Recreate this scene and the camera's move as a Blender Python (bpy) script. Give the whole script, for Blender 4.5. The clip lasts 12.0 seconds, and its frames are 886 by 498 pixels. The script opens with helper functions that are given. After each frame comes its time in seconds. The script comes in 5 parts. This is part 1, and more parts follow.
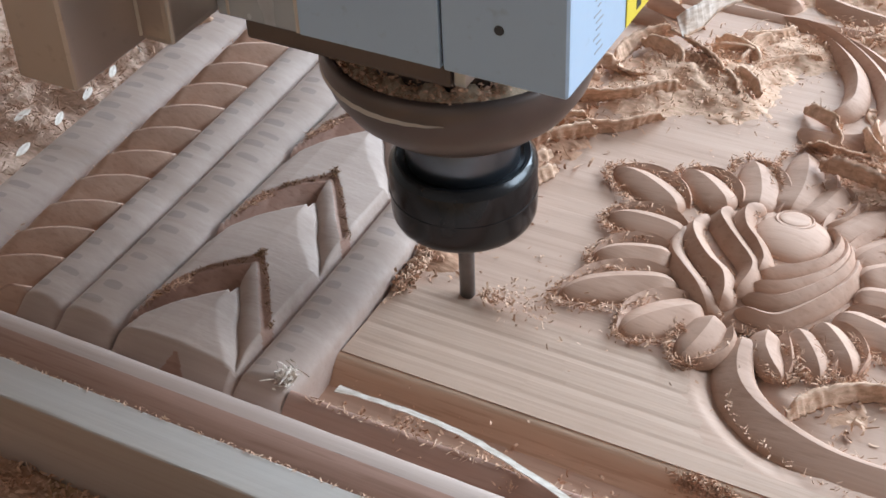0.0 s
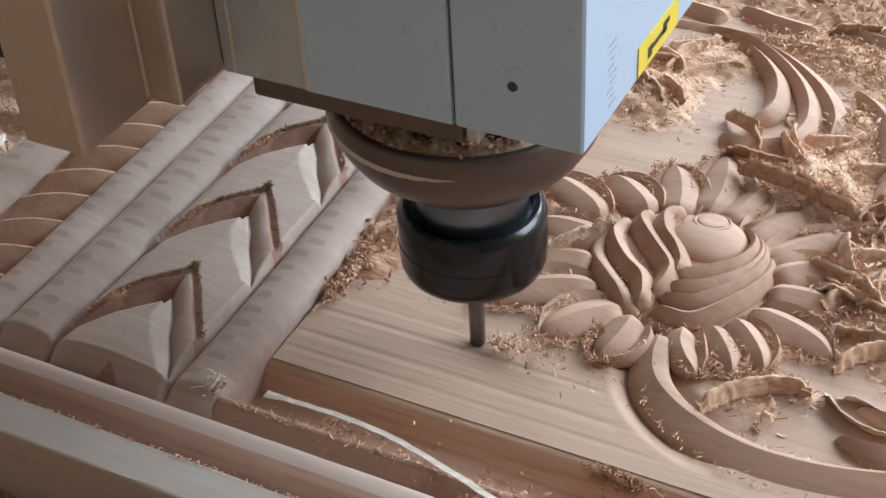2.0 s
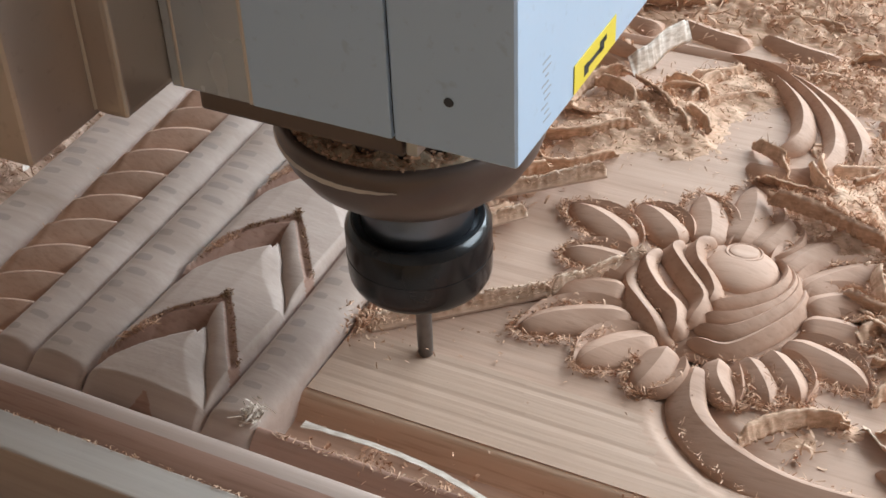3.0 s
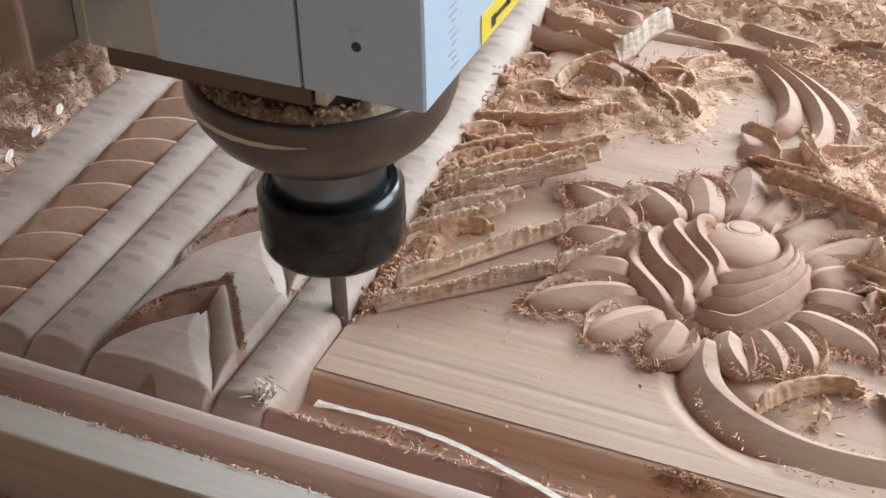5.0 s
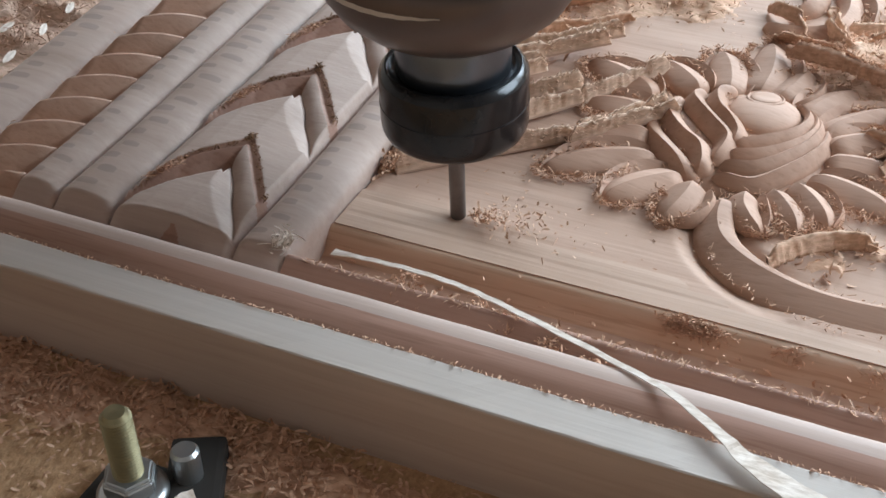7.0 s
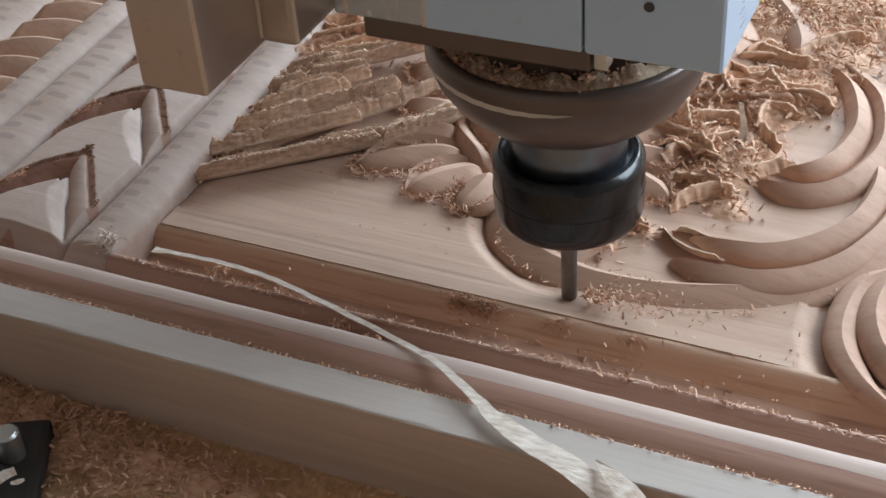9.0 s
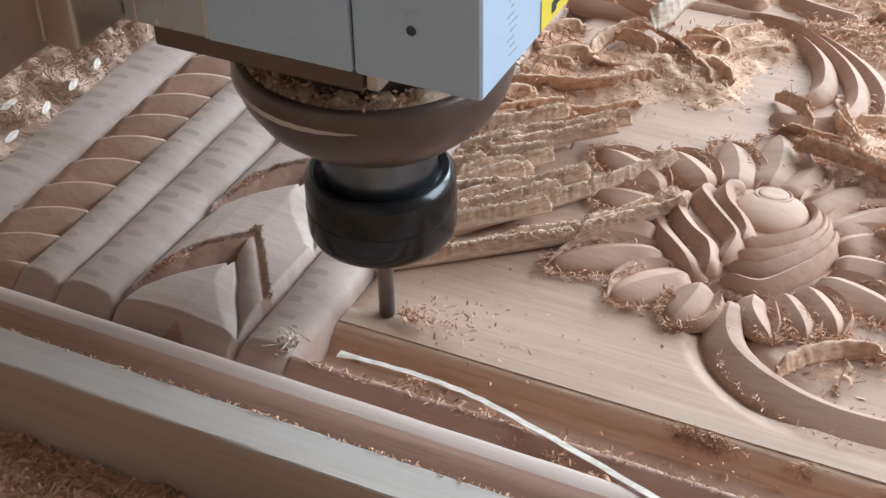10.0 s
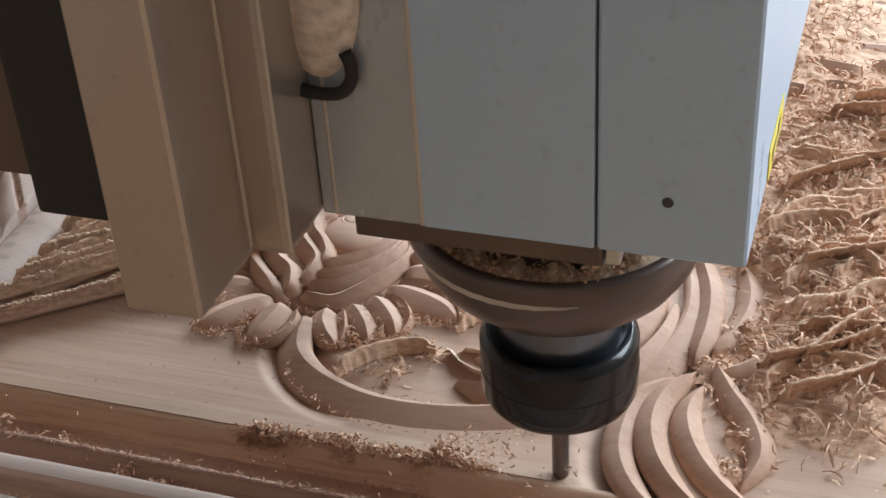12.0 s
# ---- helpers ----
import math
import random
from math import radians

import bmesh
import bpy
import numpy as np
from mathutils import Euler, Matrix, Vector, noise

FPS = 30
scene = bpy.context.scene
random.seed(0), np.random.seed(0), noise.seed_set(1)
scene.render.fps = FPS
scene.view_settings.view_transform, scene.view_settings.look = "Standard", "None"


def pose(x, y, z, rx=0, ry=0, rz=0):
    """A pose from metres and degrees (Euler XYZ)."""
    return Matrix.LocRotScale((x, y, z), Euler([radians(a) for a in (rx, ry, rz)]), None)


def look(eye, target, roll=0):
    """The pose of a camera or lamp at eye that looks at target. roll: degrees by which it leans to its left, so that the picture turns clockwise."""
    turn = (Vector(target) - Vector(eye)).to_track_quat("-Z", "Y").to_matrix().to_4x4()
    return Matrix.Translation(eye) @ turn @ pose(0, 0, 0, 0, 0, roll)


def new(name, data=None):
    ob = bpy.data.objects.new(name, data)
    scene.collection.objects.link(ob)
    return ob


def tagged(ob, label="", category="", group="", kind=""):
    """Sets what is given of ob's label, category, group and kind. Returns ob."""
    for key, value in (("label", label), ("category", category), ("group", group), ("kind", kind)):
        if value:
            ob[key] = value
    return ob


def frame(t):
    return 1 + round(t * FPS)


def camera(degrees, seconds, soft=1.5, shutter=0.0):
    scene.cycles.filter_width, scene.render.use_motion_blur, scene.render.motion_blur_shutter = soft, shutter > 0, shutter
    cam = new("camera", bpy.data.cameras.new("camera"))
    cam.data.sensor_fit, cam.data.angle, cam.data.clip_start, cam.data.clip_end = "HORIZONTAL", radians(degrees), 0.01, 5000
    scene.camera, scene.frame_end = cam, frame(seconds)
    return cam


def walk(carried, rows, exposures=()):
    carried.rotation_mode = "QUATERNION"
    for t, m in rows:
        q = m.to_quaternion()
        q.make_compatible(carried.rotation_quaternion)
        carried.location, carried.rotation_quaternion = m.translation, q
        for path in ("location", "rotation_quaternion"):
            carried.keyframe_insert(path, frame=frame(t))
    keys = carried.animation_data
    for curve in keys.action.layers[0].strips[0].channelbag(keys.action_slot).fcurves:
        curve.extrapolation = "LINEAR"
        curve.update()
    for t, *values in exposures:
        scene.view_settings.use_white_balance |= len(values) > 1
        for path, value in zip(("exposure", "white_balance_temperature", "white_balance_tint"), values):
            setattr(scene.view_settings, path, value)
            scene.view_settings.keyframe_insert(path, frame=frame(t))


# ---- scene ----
LENS = 35.14
PATH = [
    (0.00, (0.1570, -0.1770, 0.2213), (0.0268, 0.0533, 0.0078), -2.76),
    (0.50, (0.1553, -0.1760, 0.2222), (0.0312, 0.0568, 0.0076), -2.29),
    (0.80, (0.1746, -0.1837, 0.2266), (0.0788, -0.0078, 0.0609), -2.60),
    (1.00, (0.1810, -0.1858, 0.2244), (0.0569, 0.0466, 0.0094), -2.21),
    (1.20, (0.1890, -0.1895, 0.2259), (0.0949, -0.0100, 0.0631), -1.64),
    (1.50, (0.1985, -0.1821, 0.2246), (0.0657, 0.0502, 0.0149), -3.88),
    (2.00, (0.1751, -0.1793, 0.2252), (0.0467, 0.0552, 0.0151), -3.59),
    (2.50, (0.1499, -0.1776, 0.2212), (0.0244, 0.0606, 0.0136), -3.13),
    (3.00, (0.1620, -0.1830, 0.2281), (0.0369, 0.0558, 0.0209), -2.59),
    (3.20, (0.1615, -0.1857, 0.2275), (0.0697, -0.0012, 0.0689), -1.82),
    (3.75, (0.1955, -0.1905, 0.2225), (0.1045, -0.0005, 0.0705), -2.00),
    (4.80, (0.1393, -0.1944, 0.2143), (0.0490, 0.0010, 0.0685), -2.19),
    (5.00, (0.1454, -0.1966, 0.2154), (0.0353, 0.0546, 0.0143), -1.17),
    (5.20, (0.1615, -0.1996, 0.2100), (0.0723, -0.0100, 0.0561), -1.41),
    (5.50, (0.1847, -0.2062, 0.2009), (0.0675, 0.0393, -0.0030), -0.39),
    (5.80, (0.1987, -0.2102, 0.2029), (0.1109, -0.0241, 0.0440), -1.12),
    (6.00, (0.2061, -0.2198, 0.2013), (0.0939, 0.0266, -0.0044), -1.23),
    (6.30, (0.1957, -0.2158, 0.2030), (0.1105, -0.0316, 0.0404), -2.15),
    (6.50, (0.1879, -0.2136, 0.1992), (0.0731, 0.0280, -0.0107), -2.21),
    (6.70, (0.1767, -0.2137, 0.1959), (0.0866, -0.0285, 0.0372), -2.19),
    (7.40, (0.1520, -0.2060, 0.2000), (0.0585, -0.0230, 0.0410), -2.30),
    (8.30, (0.1970, -0.2144, 0.2074), (0.1000, -0.0338, 0.0474), -2.53),
    (8.50, (0.2065, -0.2155, 0.2116), (0.0791, 0.0204, 0.0025), -3.82),
    (8.80, (0.2095, -0.2147, 0.2109), (0.1145, -0.0311, 0.0532), -3.46),
    (9.00, (0.2144, -0.2165, 0.2107), (0.0957, 0.0264, 0.0046), -4.20),
    (9.50, (0.1851, -0.2103, 0.2101), (0.0668, 0.0343, 0.0058), -3.39),
    (9.60, (0.1779, -0.2092, 0.2082), (0.0875, -0.0208, 0.0536), -2.12),
    (10.00, (0.1516, -0.1998, 0.2109), (0.0326, 0.0449, 0.0070), -1.11),
    (10.50, (0.1558, -0.1984, 0.2163), (0.0334, 0.0464, 0.0146), -1.47),
    (11.00, (0.1918, -0.2080, 0.2181), (0.0678, 0.0411, 0.0228), -3.08),
    (11.50, (0.2200, -0.2072, 0.2186), (0.0999, 0.0462, 0.0265), -4.15),
    (12.00, (0.2367, -0.2055, 0.2201), (0.1413, 0.0596, 0.0298), -3.79),
]
cam = camera(LENS, 12.0, soft=1.6)
walk(cam, [(t, look(eye, target, roll)) for t, eye, target, roll in PATH],
     [(0.0, 0.08, 6200, 10), (0.5, -0.02, 6350, 10), (1.0, -0.12, 6450, 10), (1.5, -0.18, 6500, 10), (2.0, -0.06, 6600, 10), (2.5, -0.03, 6700, 10), (3.2, -0.06, 6800, 10), (5.0, 0.00, 6800, 10), (5.5, -0.02, 6750, 10),
      (6.0, -0.03, 6500, 10), (8.5, -0.06, 6450, 10), (9.5, -0.05, 6550, 10), (10.0, 0.04, 6450, 10), (10.5, -0.02, 6600, 10), (11.0, -0.02, 6850, 10), (11.5, -0.08, 6800, 10), (12.0, -0.02, 6650, 10)])

# ---- world and light ----
world = bpy.data.worlds.new("sky")
scene.world = world
world.use_nodes = True
wn = world.node_tree.nodes
sky = wn.new("ShaderNodeTexSky")
sky.sky_type = "NISHITA"
sky.sun_disc = False
sky.sun_elevation, sky.sun_rotation = radians(40), radians(60)
world.node_tree.links.new(sky.outputs[0], wn["Background"].inputs[0])
wn["Background"].inputs[1].default_value = 0.10


def window_light(name, eye, target, width, height, power, color):
    """Daylight that falls in through a window opening."""
    data = bpy.data.lights.new(name, "AREA")
    data.shape, data.size, data.size_y, data.energy, data.color = "RECTANGLE", width, height, power, color
    ob = new(name, data)
    ob.matrix_world = look(eye, target)
    return ob


window_light("east_window_daylight", (1.58, 1.10, 1.10), (0.0, 0.10, 0.10), 1.2, 1.0, 50, (0.72, 0.88, 1.0))
window_light("north_window_daylight", (0.35, 2.57, 1.12), (0.0, 0.0, 0.1), 2.3, 1.1, 150, (0.72, 0.88, 1.0))

MM = 0.001


# ---- materials ----
def nodes_of(name, rough=0.6, metal=0.0):
    m = bpy.data.materials.new(name)
    m.use_nodes = True
    nt = m.node_tree
    b = nt.nodes["Principled BSDF"]
    b.inputs["Roughness"].default_value = rough
    b.inputs["Metallic"].default_value = metal
    return m, nt, b


def noise_node(nt, scale, stretch=(1, 1, 1), detail=4.0, rough=0.55, source="Object"):
    tc = nt.nodes.new("ShaderNodeTexCoord")
    mp = nt.nodes.new("ShaderNodeMapping")
    mp.inputs["Scale"].default_value = stretch
    nz = nt.nodes.new("ShaderNodeTexNoise")
    nz.inputs["Scale"].default_value = scale
    nz.inputs["Detail"].default_value = detail
    nz.inputs["Roughness"].default_value = rough
    nt.links.new(tc.outputs[source], mp.inputs["Vector"])
    nt.links.new(mp.outputs[0], nz.inputs["Vector"])
    return nz


def ramp(nt, fac, stops):
    r = nt.nodes.new("ShaderNodeValToRGB")
    els = r.color_ramp.elements
    els[0].position, els[0].color = stops[0][0], (*stops[0][1], 1)
    els[1].position, els[1].color = stops[-1][0], (*stops[-1][1], 1)
    for p, c in stops[1:-1]:
        e = els.new(p)
        e.color = (*c, 1)
    nt.links.new(fac, r.inputs[0])
    return r


def mix(nt, a, b, fac, mode="MIX"):
    m = nt.nodes.new("ShaderNodeMix")
    m.data_type, m.blend_type = "RGBA", mode
    if isinstance(fac, float):
        m.inputs[0].default_value = fac
    else:
        nt.links.new(fac, m.inputs[0])
    for sock, v in ((m.inputs[6], a), (m.inputs[7], b)):
        if isinstance(v, tuple):
            sock.default_value = (*v, 1)
        else:
            nt.links.new(v, sock)
    return m.outputs[2]


def bump(nt, bsdf, height, strength, distance):
    bp = nt.nodes.new("ShaderNodeBump")
    bp.inputs["Strength"].default_value = strength
    bp.inputs["Distance"].default_value = distance
    nt.links.new(height, bp.inputs["Height"])
    nt.links.new(bp.outputs[0], bsdf.inputs["Normal"])


def wood_material(name, light, dark, island=False, rough=0.62, vary=True, streak=0.38):
    """Fresh-cut wood whose grain runs along x."""
    m, nt, b = nodes_of(name, rough)
    broad = noise_node(nt, 14.0, (0.35, 3.0, 3.0), 3.0)
    grain = noise_node(nt, 60.0, (0.12, 4.5, 4.5), 6.0, 0.65)
    pores = noise_node(nt, 420.0, (0.10, 2.2, 2.2), 2.0, 0.5)
    mid = tuple((p + q) / 2 for p, q in zip(light, dark))
    c1 = ramp(nt, grain.outputs[0], [(0.22, dark), (0.50, mid), (0.74, light)])
    c2 = ramp(nt, broad.outputs[0], [(0.30, (0.82, 0.77, 0.73)), (0.70, (1.08, 1.07, 1.07))])
    c = mix(nt, c1.outputs[0], c2.outputs[0], 1.0, "MULTIPLY")
    p = ramp(nt, pores.outputs[0], [(0.34, (0.62, 0.54, 0.48)), (0.44, (1, 1, 1))])
    c = mix(nt, c, p.outputs[0], streak, "MULTIPLY")
    info = nt.nodes.new("ShaderNodeObjectInfo") if not island else nt.nodes.new("ShaderNodeNewGeometry")
    rnd = info.outputs["Random"] if not island else info.outputs["Random Per Island"]
    v = ramp(nt, rnd, [(0.0, (0.86, 0.84, 0.82)), (1.0, (1.06, 1.06, 1.06))])
    c = mix(nt, c, v.outputs[0], 1.0 if vary else 0.0, "MULTIPLY")
    nt.links.new(c, b.inputs["Base Color"])
    b.inputs["Specular IOR Level"].default_value = 0.22
    fine = nt.nodes.new("ShaderNodeMath")
    fine.operation = "ADD"
    nt.links.new(grain.outputs[0], fine.inputs[0])
    nt.links.new(pores.outputs[0], fine.inputs[1])
    bump(nt, b, fine.outputs[0], 0.16, 0.0003)
    return m


def chip_material(name, light, dark):
    """Torn shavings: matt, fibrous, each flake a little different."""
    m, nt, b = nodes_of(name, 0.85)
    geo = nt.nodes.new("ShaderNodeNewGeometry")
    fib = noise_node(nt, 900.0, (0.3, 1.0, 1.0), 3.0)
    base = ramp(nt, geo.outputs["Random Per Island"], [(0.0, dark), (0.55, tuple((p + q) / 2 for p, q in zip(light, dark))), (1.0, light)])
    f = ramp(nt, fib.outputs[0], [(0.3, (0.72, 0.66, 0.6)), (0.65, (1.05, 1.05, 1.05))])
    nt.links.new(mix(nt, base.outputs[0], f.outputs[0], 1.0, "MULTIPLY"), b.inputs["Base Color"])
    b.inputs["Specular IOR Level"].default_value = 0.2
    bump(nt, b, fib.outputs[0], 0.5, 0.0004)
    return m


def paint_material(name, color, stain, rough=0.35, metal=0.0, scale=18.0, amount=0.35):
    """Worn paint or metal with smudges at two scales."""
    m, nt, b = nodes_of(name, rough, metal)
    big = noise_node(nt, scale, (1, 1, 0.5), 5.0)
    small = noise_node(nt, scale * 22, (1, 1, 1), 3.0)
    f1 = ramp(nt, big.outputs[0], [(0.40, (0, 0, 0)), (0.75, (amount, amount, amount))])
    c = mix(nt, color, stain, f1.outputs[0])
    f2 = ramp(nt, small.outputs[0], [(0.62, (1, 1, 1)), (0.74, (0.82, 0.80, 0.78))])
    c = mix(nt, c, f2.outputs[0], 0.6, "MULTIPLY")
    nt.links.new(c, b.inputs["Base Color"])
    rr = nt.nodes.new("ShaderNodeMapRange")
    rr.inputs[3].default_value, rr.inputs[4].default_value = rough * 0.8, min(1.0, rough * 1.5)
    nt.links.new(big.outputs[0], rr.inputs[0])
    nt.links.new(rr.outputs[0], b.inputs["Roughness"])
    bump(nt, b, small.outputs[0], 0.08, 0.0003)
    return m


def dust_material(name, light, dark):
    """A board under packed sawdust: specks on broad stains."""
    m, nt, b = nodes_of(name, 0.9)
    broad = noise_node(nt, 22.0, (1, 1, 1), 4.0)
    speck = noise_node(nt, 620.0, (1, 0.6, 1), 4.0, 0.7)
    c1 = ramp(nt, speck.outputs[0], [(0.36, dark), (0.50, tuple((p + q) / 2 for p, q in zip(light, dark))), (0.64, light)])
    c2 = ramp(nt, broad.outputs[0], [(0.32, (0.72, 0.68, 0.64)), (0.66, (1.05, 1.05, 1.05))])
    nt.links.new(mix(nt, c1.outputs[0], c2.outputs[0], 1.0, "MULTIPLY"), b.inputs["Base Color"])
    bump(nt, b, speck.outputs[0], 0.8, 0.0008)
    return m


WOOD = wood_material("carved_wood", (0.60, 0.400, 0.305), (0.48, 0.290, 0.207), rough=0.62, streak=0.25)
BARWOOD = wood_material("dusty_border_wood", (0.545, 0.425, 0.37), (0.445, 0.33, 0.278), rough=0.58, vary=False, streak=0.10)
# Redder wood for side cuts, darkened so that their shade lies in the colour
SHADEWOOD = wood_material("shaded_side_wood", (0.49, 0.305, 0.24), (0.35, 0.20, 0.15), rough=0.6, vary=False)
GROUNDWOOD = wood_material("levelled_wood", (0.585, 0.405, 0.315), (0.50, 0.33, 0.248), rough=0.66, vary=False, streak=0.2)
STEPSHADE = wood_material("step_shade_wood", (0.43, 0.335, 0.295), (0.36, 0.275, 0.24), vary=False, streak=0.1)
STRIPWOOD = wood_material("uncut_wood", (0.575, 0.41, 0.32), (0.535, 0.37, 0.282), rough=0.6, vary=False, streak=0.15)
TANWOOD = wood_material("tan_side_wood", (0.70, 0.50, 0.38), (0.57, 0.375, 0.26), rough=0.65, vary=False)
SAWN = wood_material("sawn_face_wood", (0.60, 0.49, 0.42), (0.49, 0.39, 0.325), rough=0.7, streak=0.12)
RAWEDGE = wood_material("planed_edge_wood", (0.575, 0.525, 0.49), (0.54, 0.485, 0.445), rough=0.5, streak=0.04)
SHAVE = chip_material("shaving_wood", (0.80, 0.55, 0.405), (0.66, 0.42, 0.295))
CHIP = chip_material("chip_wood", (0.72, 0.46, 0.325), (0.53, 0.305, 0.20))
FINECHIP = chip_material("fine_dust_wood", (0.76, 0.545, 0.43), (0.58, 0.385, 0.29))
DARKCHIP = chip_material("dark_fibre_wood", (0.42, 0.25, 0.15), (0.20, 0.105, 0.06))
FLUNG = chip_material("fresh_shaving_wood", (0.80, 0.61, 0.48), (0.70, 0.50, 0.38))
PALE = chip_material("pale_shaving_wood", (0.88, 0.79, 0.715), (0.80, 0.69, 0.61))
FLANGEDUST = dust_material("packed_sawdust", (0.68, 0.53, 0.39), (0.50, 0.36, 0.25))
MDF = dust_material("dusty_table_board", (0.66, 0.42, 0.24), (0.44, 0.26, 0.14))
GREY = paint_material("machine_paint", (0.46, 0.585, 0.74), (0.40, 0.49, 0.59), 0.28, 0.0, 16.0, 0.25)
# Brown blotches put the reflection of the wood into this grey
REFLECTGREY = paint_material("wood_tinted_cover_paint", (0.45, 0.48, 0.52), (0.42, 0.35, 0.30), 0.25, 0.25, 16.0, 0.6)
# Reddened paint: the wood's reflection on bracket and step is in its colour
CREAM = paint_material("wood_tinted_machine_paint", (0.47, 0.42, 0.385), (0.44, 0.29, 0.22), 0.27, 0.55, 16.0, 0.6)
BEIGE = paint_material("beige_line", (0.62, 0.53, 0.45), (0.50, 0.41, 0.34), 0.6, 0.0, 60.0, 0.5)
GAP = paint_material("dark_seam", (0.06, 0.06, 0.065), (0.03, 0.03, 0.03), 0.7)
STEEL = paint_material("brown_oiled_steel", (0.115, 0.085, 0.075), (0.17, 0.12, 0.095), 0.30, 0.35, 40.0, 0.6)
SHAFT = paint_material("ground_steel", (0.16, 0.18, 0.21), (0.11, 0.11, 0.115), 0.26, 0.9, 40.0, 0.4)
BLACK = paint_material("black_oxide", (0.016, 0.016, 0.018), (0.035, 0.032, 0.03), 0.17, 0.35, 50.0, 0.5)
CARBIDE = paint_material("grey_carbide", (0.19, 0.17, 0.16), (0.10, 0.08, 0.07), 0.40, 0.75, 300.0, 0.7)
RUBBER = paint_material("black_rubber", (0.018, 0.017, 0.016), (0.045, 0.035, 0.028), 0.6, 0.0, 30.0, 0.5)
YELLOW = paint_material("yellow_sticker", (0.80, 0.62, 0.06), (0.70, 0.50, 0.05), 0.45, 0.0, 60.0, 0.3)
INK = paint_material("black_ink", (0.03, 0.03, 0.03), (0.05, 0.05, 0.05), 0.6)
PENCIL = paint_material("grey_pencil", (0.36, 0.38, 0.42), (0.42, 0.43, 0.46), 0.6)
ZINC = paint_material("zinc_plated_steel", (0.50, 0.52, 0.53), (0.34, 0.33, 0.30), 0.28, 0.9, 80.0, 0.4)
BRASSY = paint_material("yellow_zinc_thread", (0.30, 0.26, 0.15), (0.20, 0.16, 0.10), 0.35, 0.85, 80.0, 0.5)
WALLM = paint_material("brown_wall", (0.455, 0.375, 0.32), (0.36, 0.29, 0.245), 0.9, 0.0, 2.0, 0.5)
FLOORM = paint_material("concrete", (0.16, 0.155, 0.15), (0.10, 0.095, 0.09), 0.85, 0.0, 3.0, 0.6)


# ---- mesh helpers ----
def mesh_ob(name, verts, faces, mat, parent=None, label="", smooth=True):
    me = bpy.data.meshes.new(name)
    me.from_pydata([tuple(v) for v in verts], [], faces)
    me.materials.append(mat)
    if smooth:
        me.shade_smooth()
    ob = new(name, me)
    if parent is not None:
        ob.parent = parent
    if label:
        tagged(ob, label)
    return ob


def part(name, bm, mat, parent=None, label="", smooth=False):
    me = bpy.data.meshes.new(name)
    bmesh.ops.recalc_face_normals(bm, faces=bm.faces)
    bm.to_mesh(me)
    bm.free()
    me.materials.append(mat)
    if smooth:
        me.shade_smooth()
    ob = new(name, me)
    if parent is not None:
        ob.parent = parent
    if label:
        tagged(ob, label)
    return ob


def box(bm, x0, x1, y0, y1, z0, z1, bevel=0.0, seg=2):
    """A box in millimetres, with bevelled edges."""
    r = bmesh.ops.create_cube(bm, size=1.0)
    vs = r["verts"]
    for v in vs:
        v.co = Vector(((x0 + x1) / 2 + v.co.x * (x1 - x0), (y0 + y1) / 2 + v.co.y * (y1 - y0), (z0 + z1) / 2 + v.co.z * (z1 - z0))) * MM
    if bevel:
        es = list({e for v in vs for e in v.link_edges})
        bmesh.ops.bevel(bm, geom=es, offset=bevel * MM, segments=seg, affect="EDGES", profile=0.7)


def lathe(bm, prof, n=64, cx=0, cy=0):
    """Turns a profile of (radius, z) in millimetres round the vertical."""
    rings = []
    for r, z in prof:
        rings.append([bm.verts.new((cx * MM + r * MM * math.cos(2 * math.pi * i / n), cy * MM + r * MM * math.sin(2 * math.pi * i / n), z * MM)) for i in range(n)])
    for a, b in zip(rings, rings[1:]):
        for i in range(n):
            bm.faces.new((a[i], a[(i + 1) % n], b[(i + 1) % n], b[i]))
    for ring, flip in ((rings[0], True), (rings[-1], False)):
        bm.faces.new(ring[::-1] if flip else ring)


def grid_mesh(name, P, mat, parent, label="", closed_base=None):
    """A smooth sheet from an array of points (rows, columns, 3) in millimetres, with skirts down to closed_base."""
    P = np.asarray(P, float)
    if closed_base is not None:
        lo = lambda a: np.concatenate([a[..., :2], np.full(a.shape[:-1] + (1,), closed_base)], -1)
        P = np.concatenate([lo(P[:1]), P, lo(P[-1:])], 0)
        P = np.concatenate([lo(P[:, :1]), P, lo(P[:, -1:])], 1)
    r, c = P.shape[:2]
    idx = np.arange(r * c).reshape(r, c)
    faces = np.stack([idx[:-1, :-1], idx[:-1, 1:], idx[1:, 1:], idx[1:, :-1]], -1).reshape(-1, 4)
    return mesh_ob(name, (P.reshape(-1, 3) * MM).tolist(), faces.tolist(), mat, parent, label)


def spline(pts, n):
    """n points along a smooth curve through pts (any dimension)."""
    p = np.asarray(pts, float)
    p = np.concatenate([[2 * p[0] - p[1]], p, [2 * p[-1] - p[-2]]])
    m = len(p) - 3
    out = []
    for u in np.linspace(0, m, n):
        i = min(int(u), m - 1)
        t = u - i
        a, b, c, d = p[i:i + 4]
        out.append(0.5 * (2 * b + (c - a) * t + (2 * a - 5 * b + 4 * c - d) * t * t + (3 * b - a - 3 * c + d) * t ** 3))
    return np.array(out)


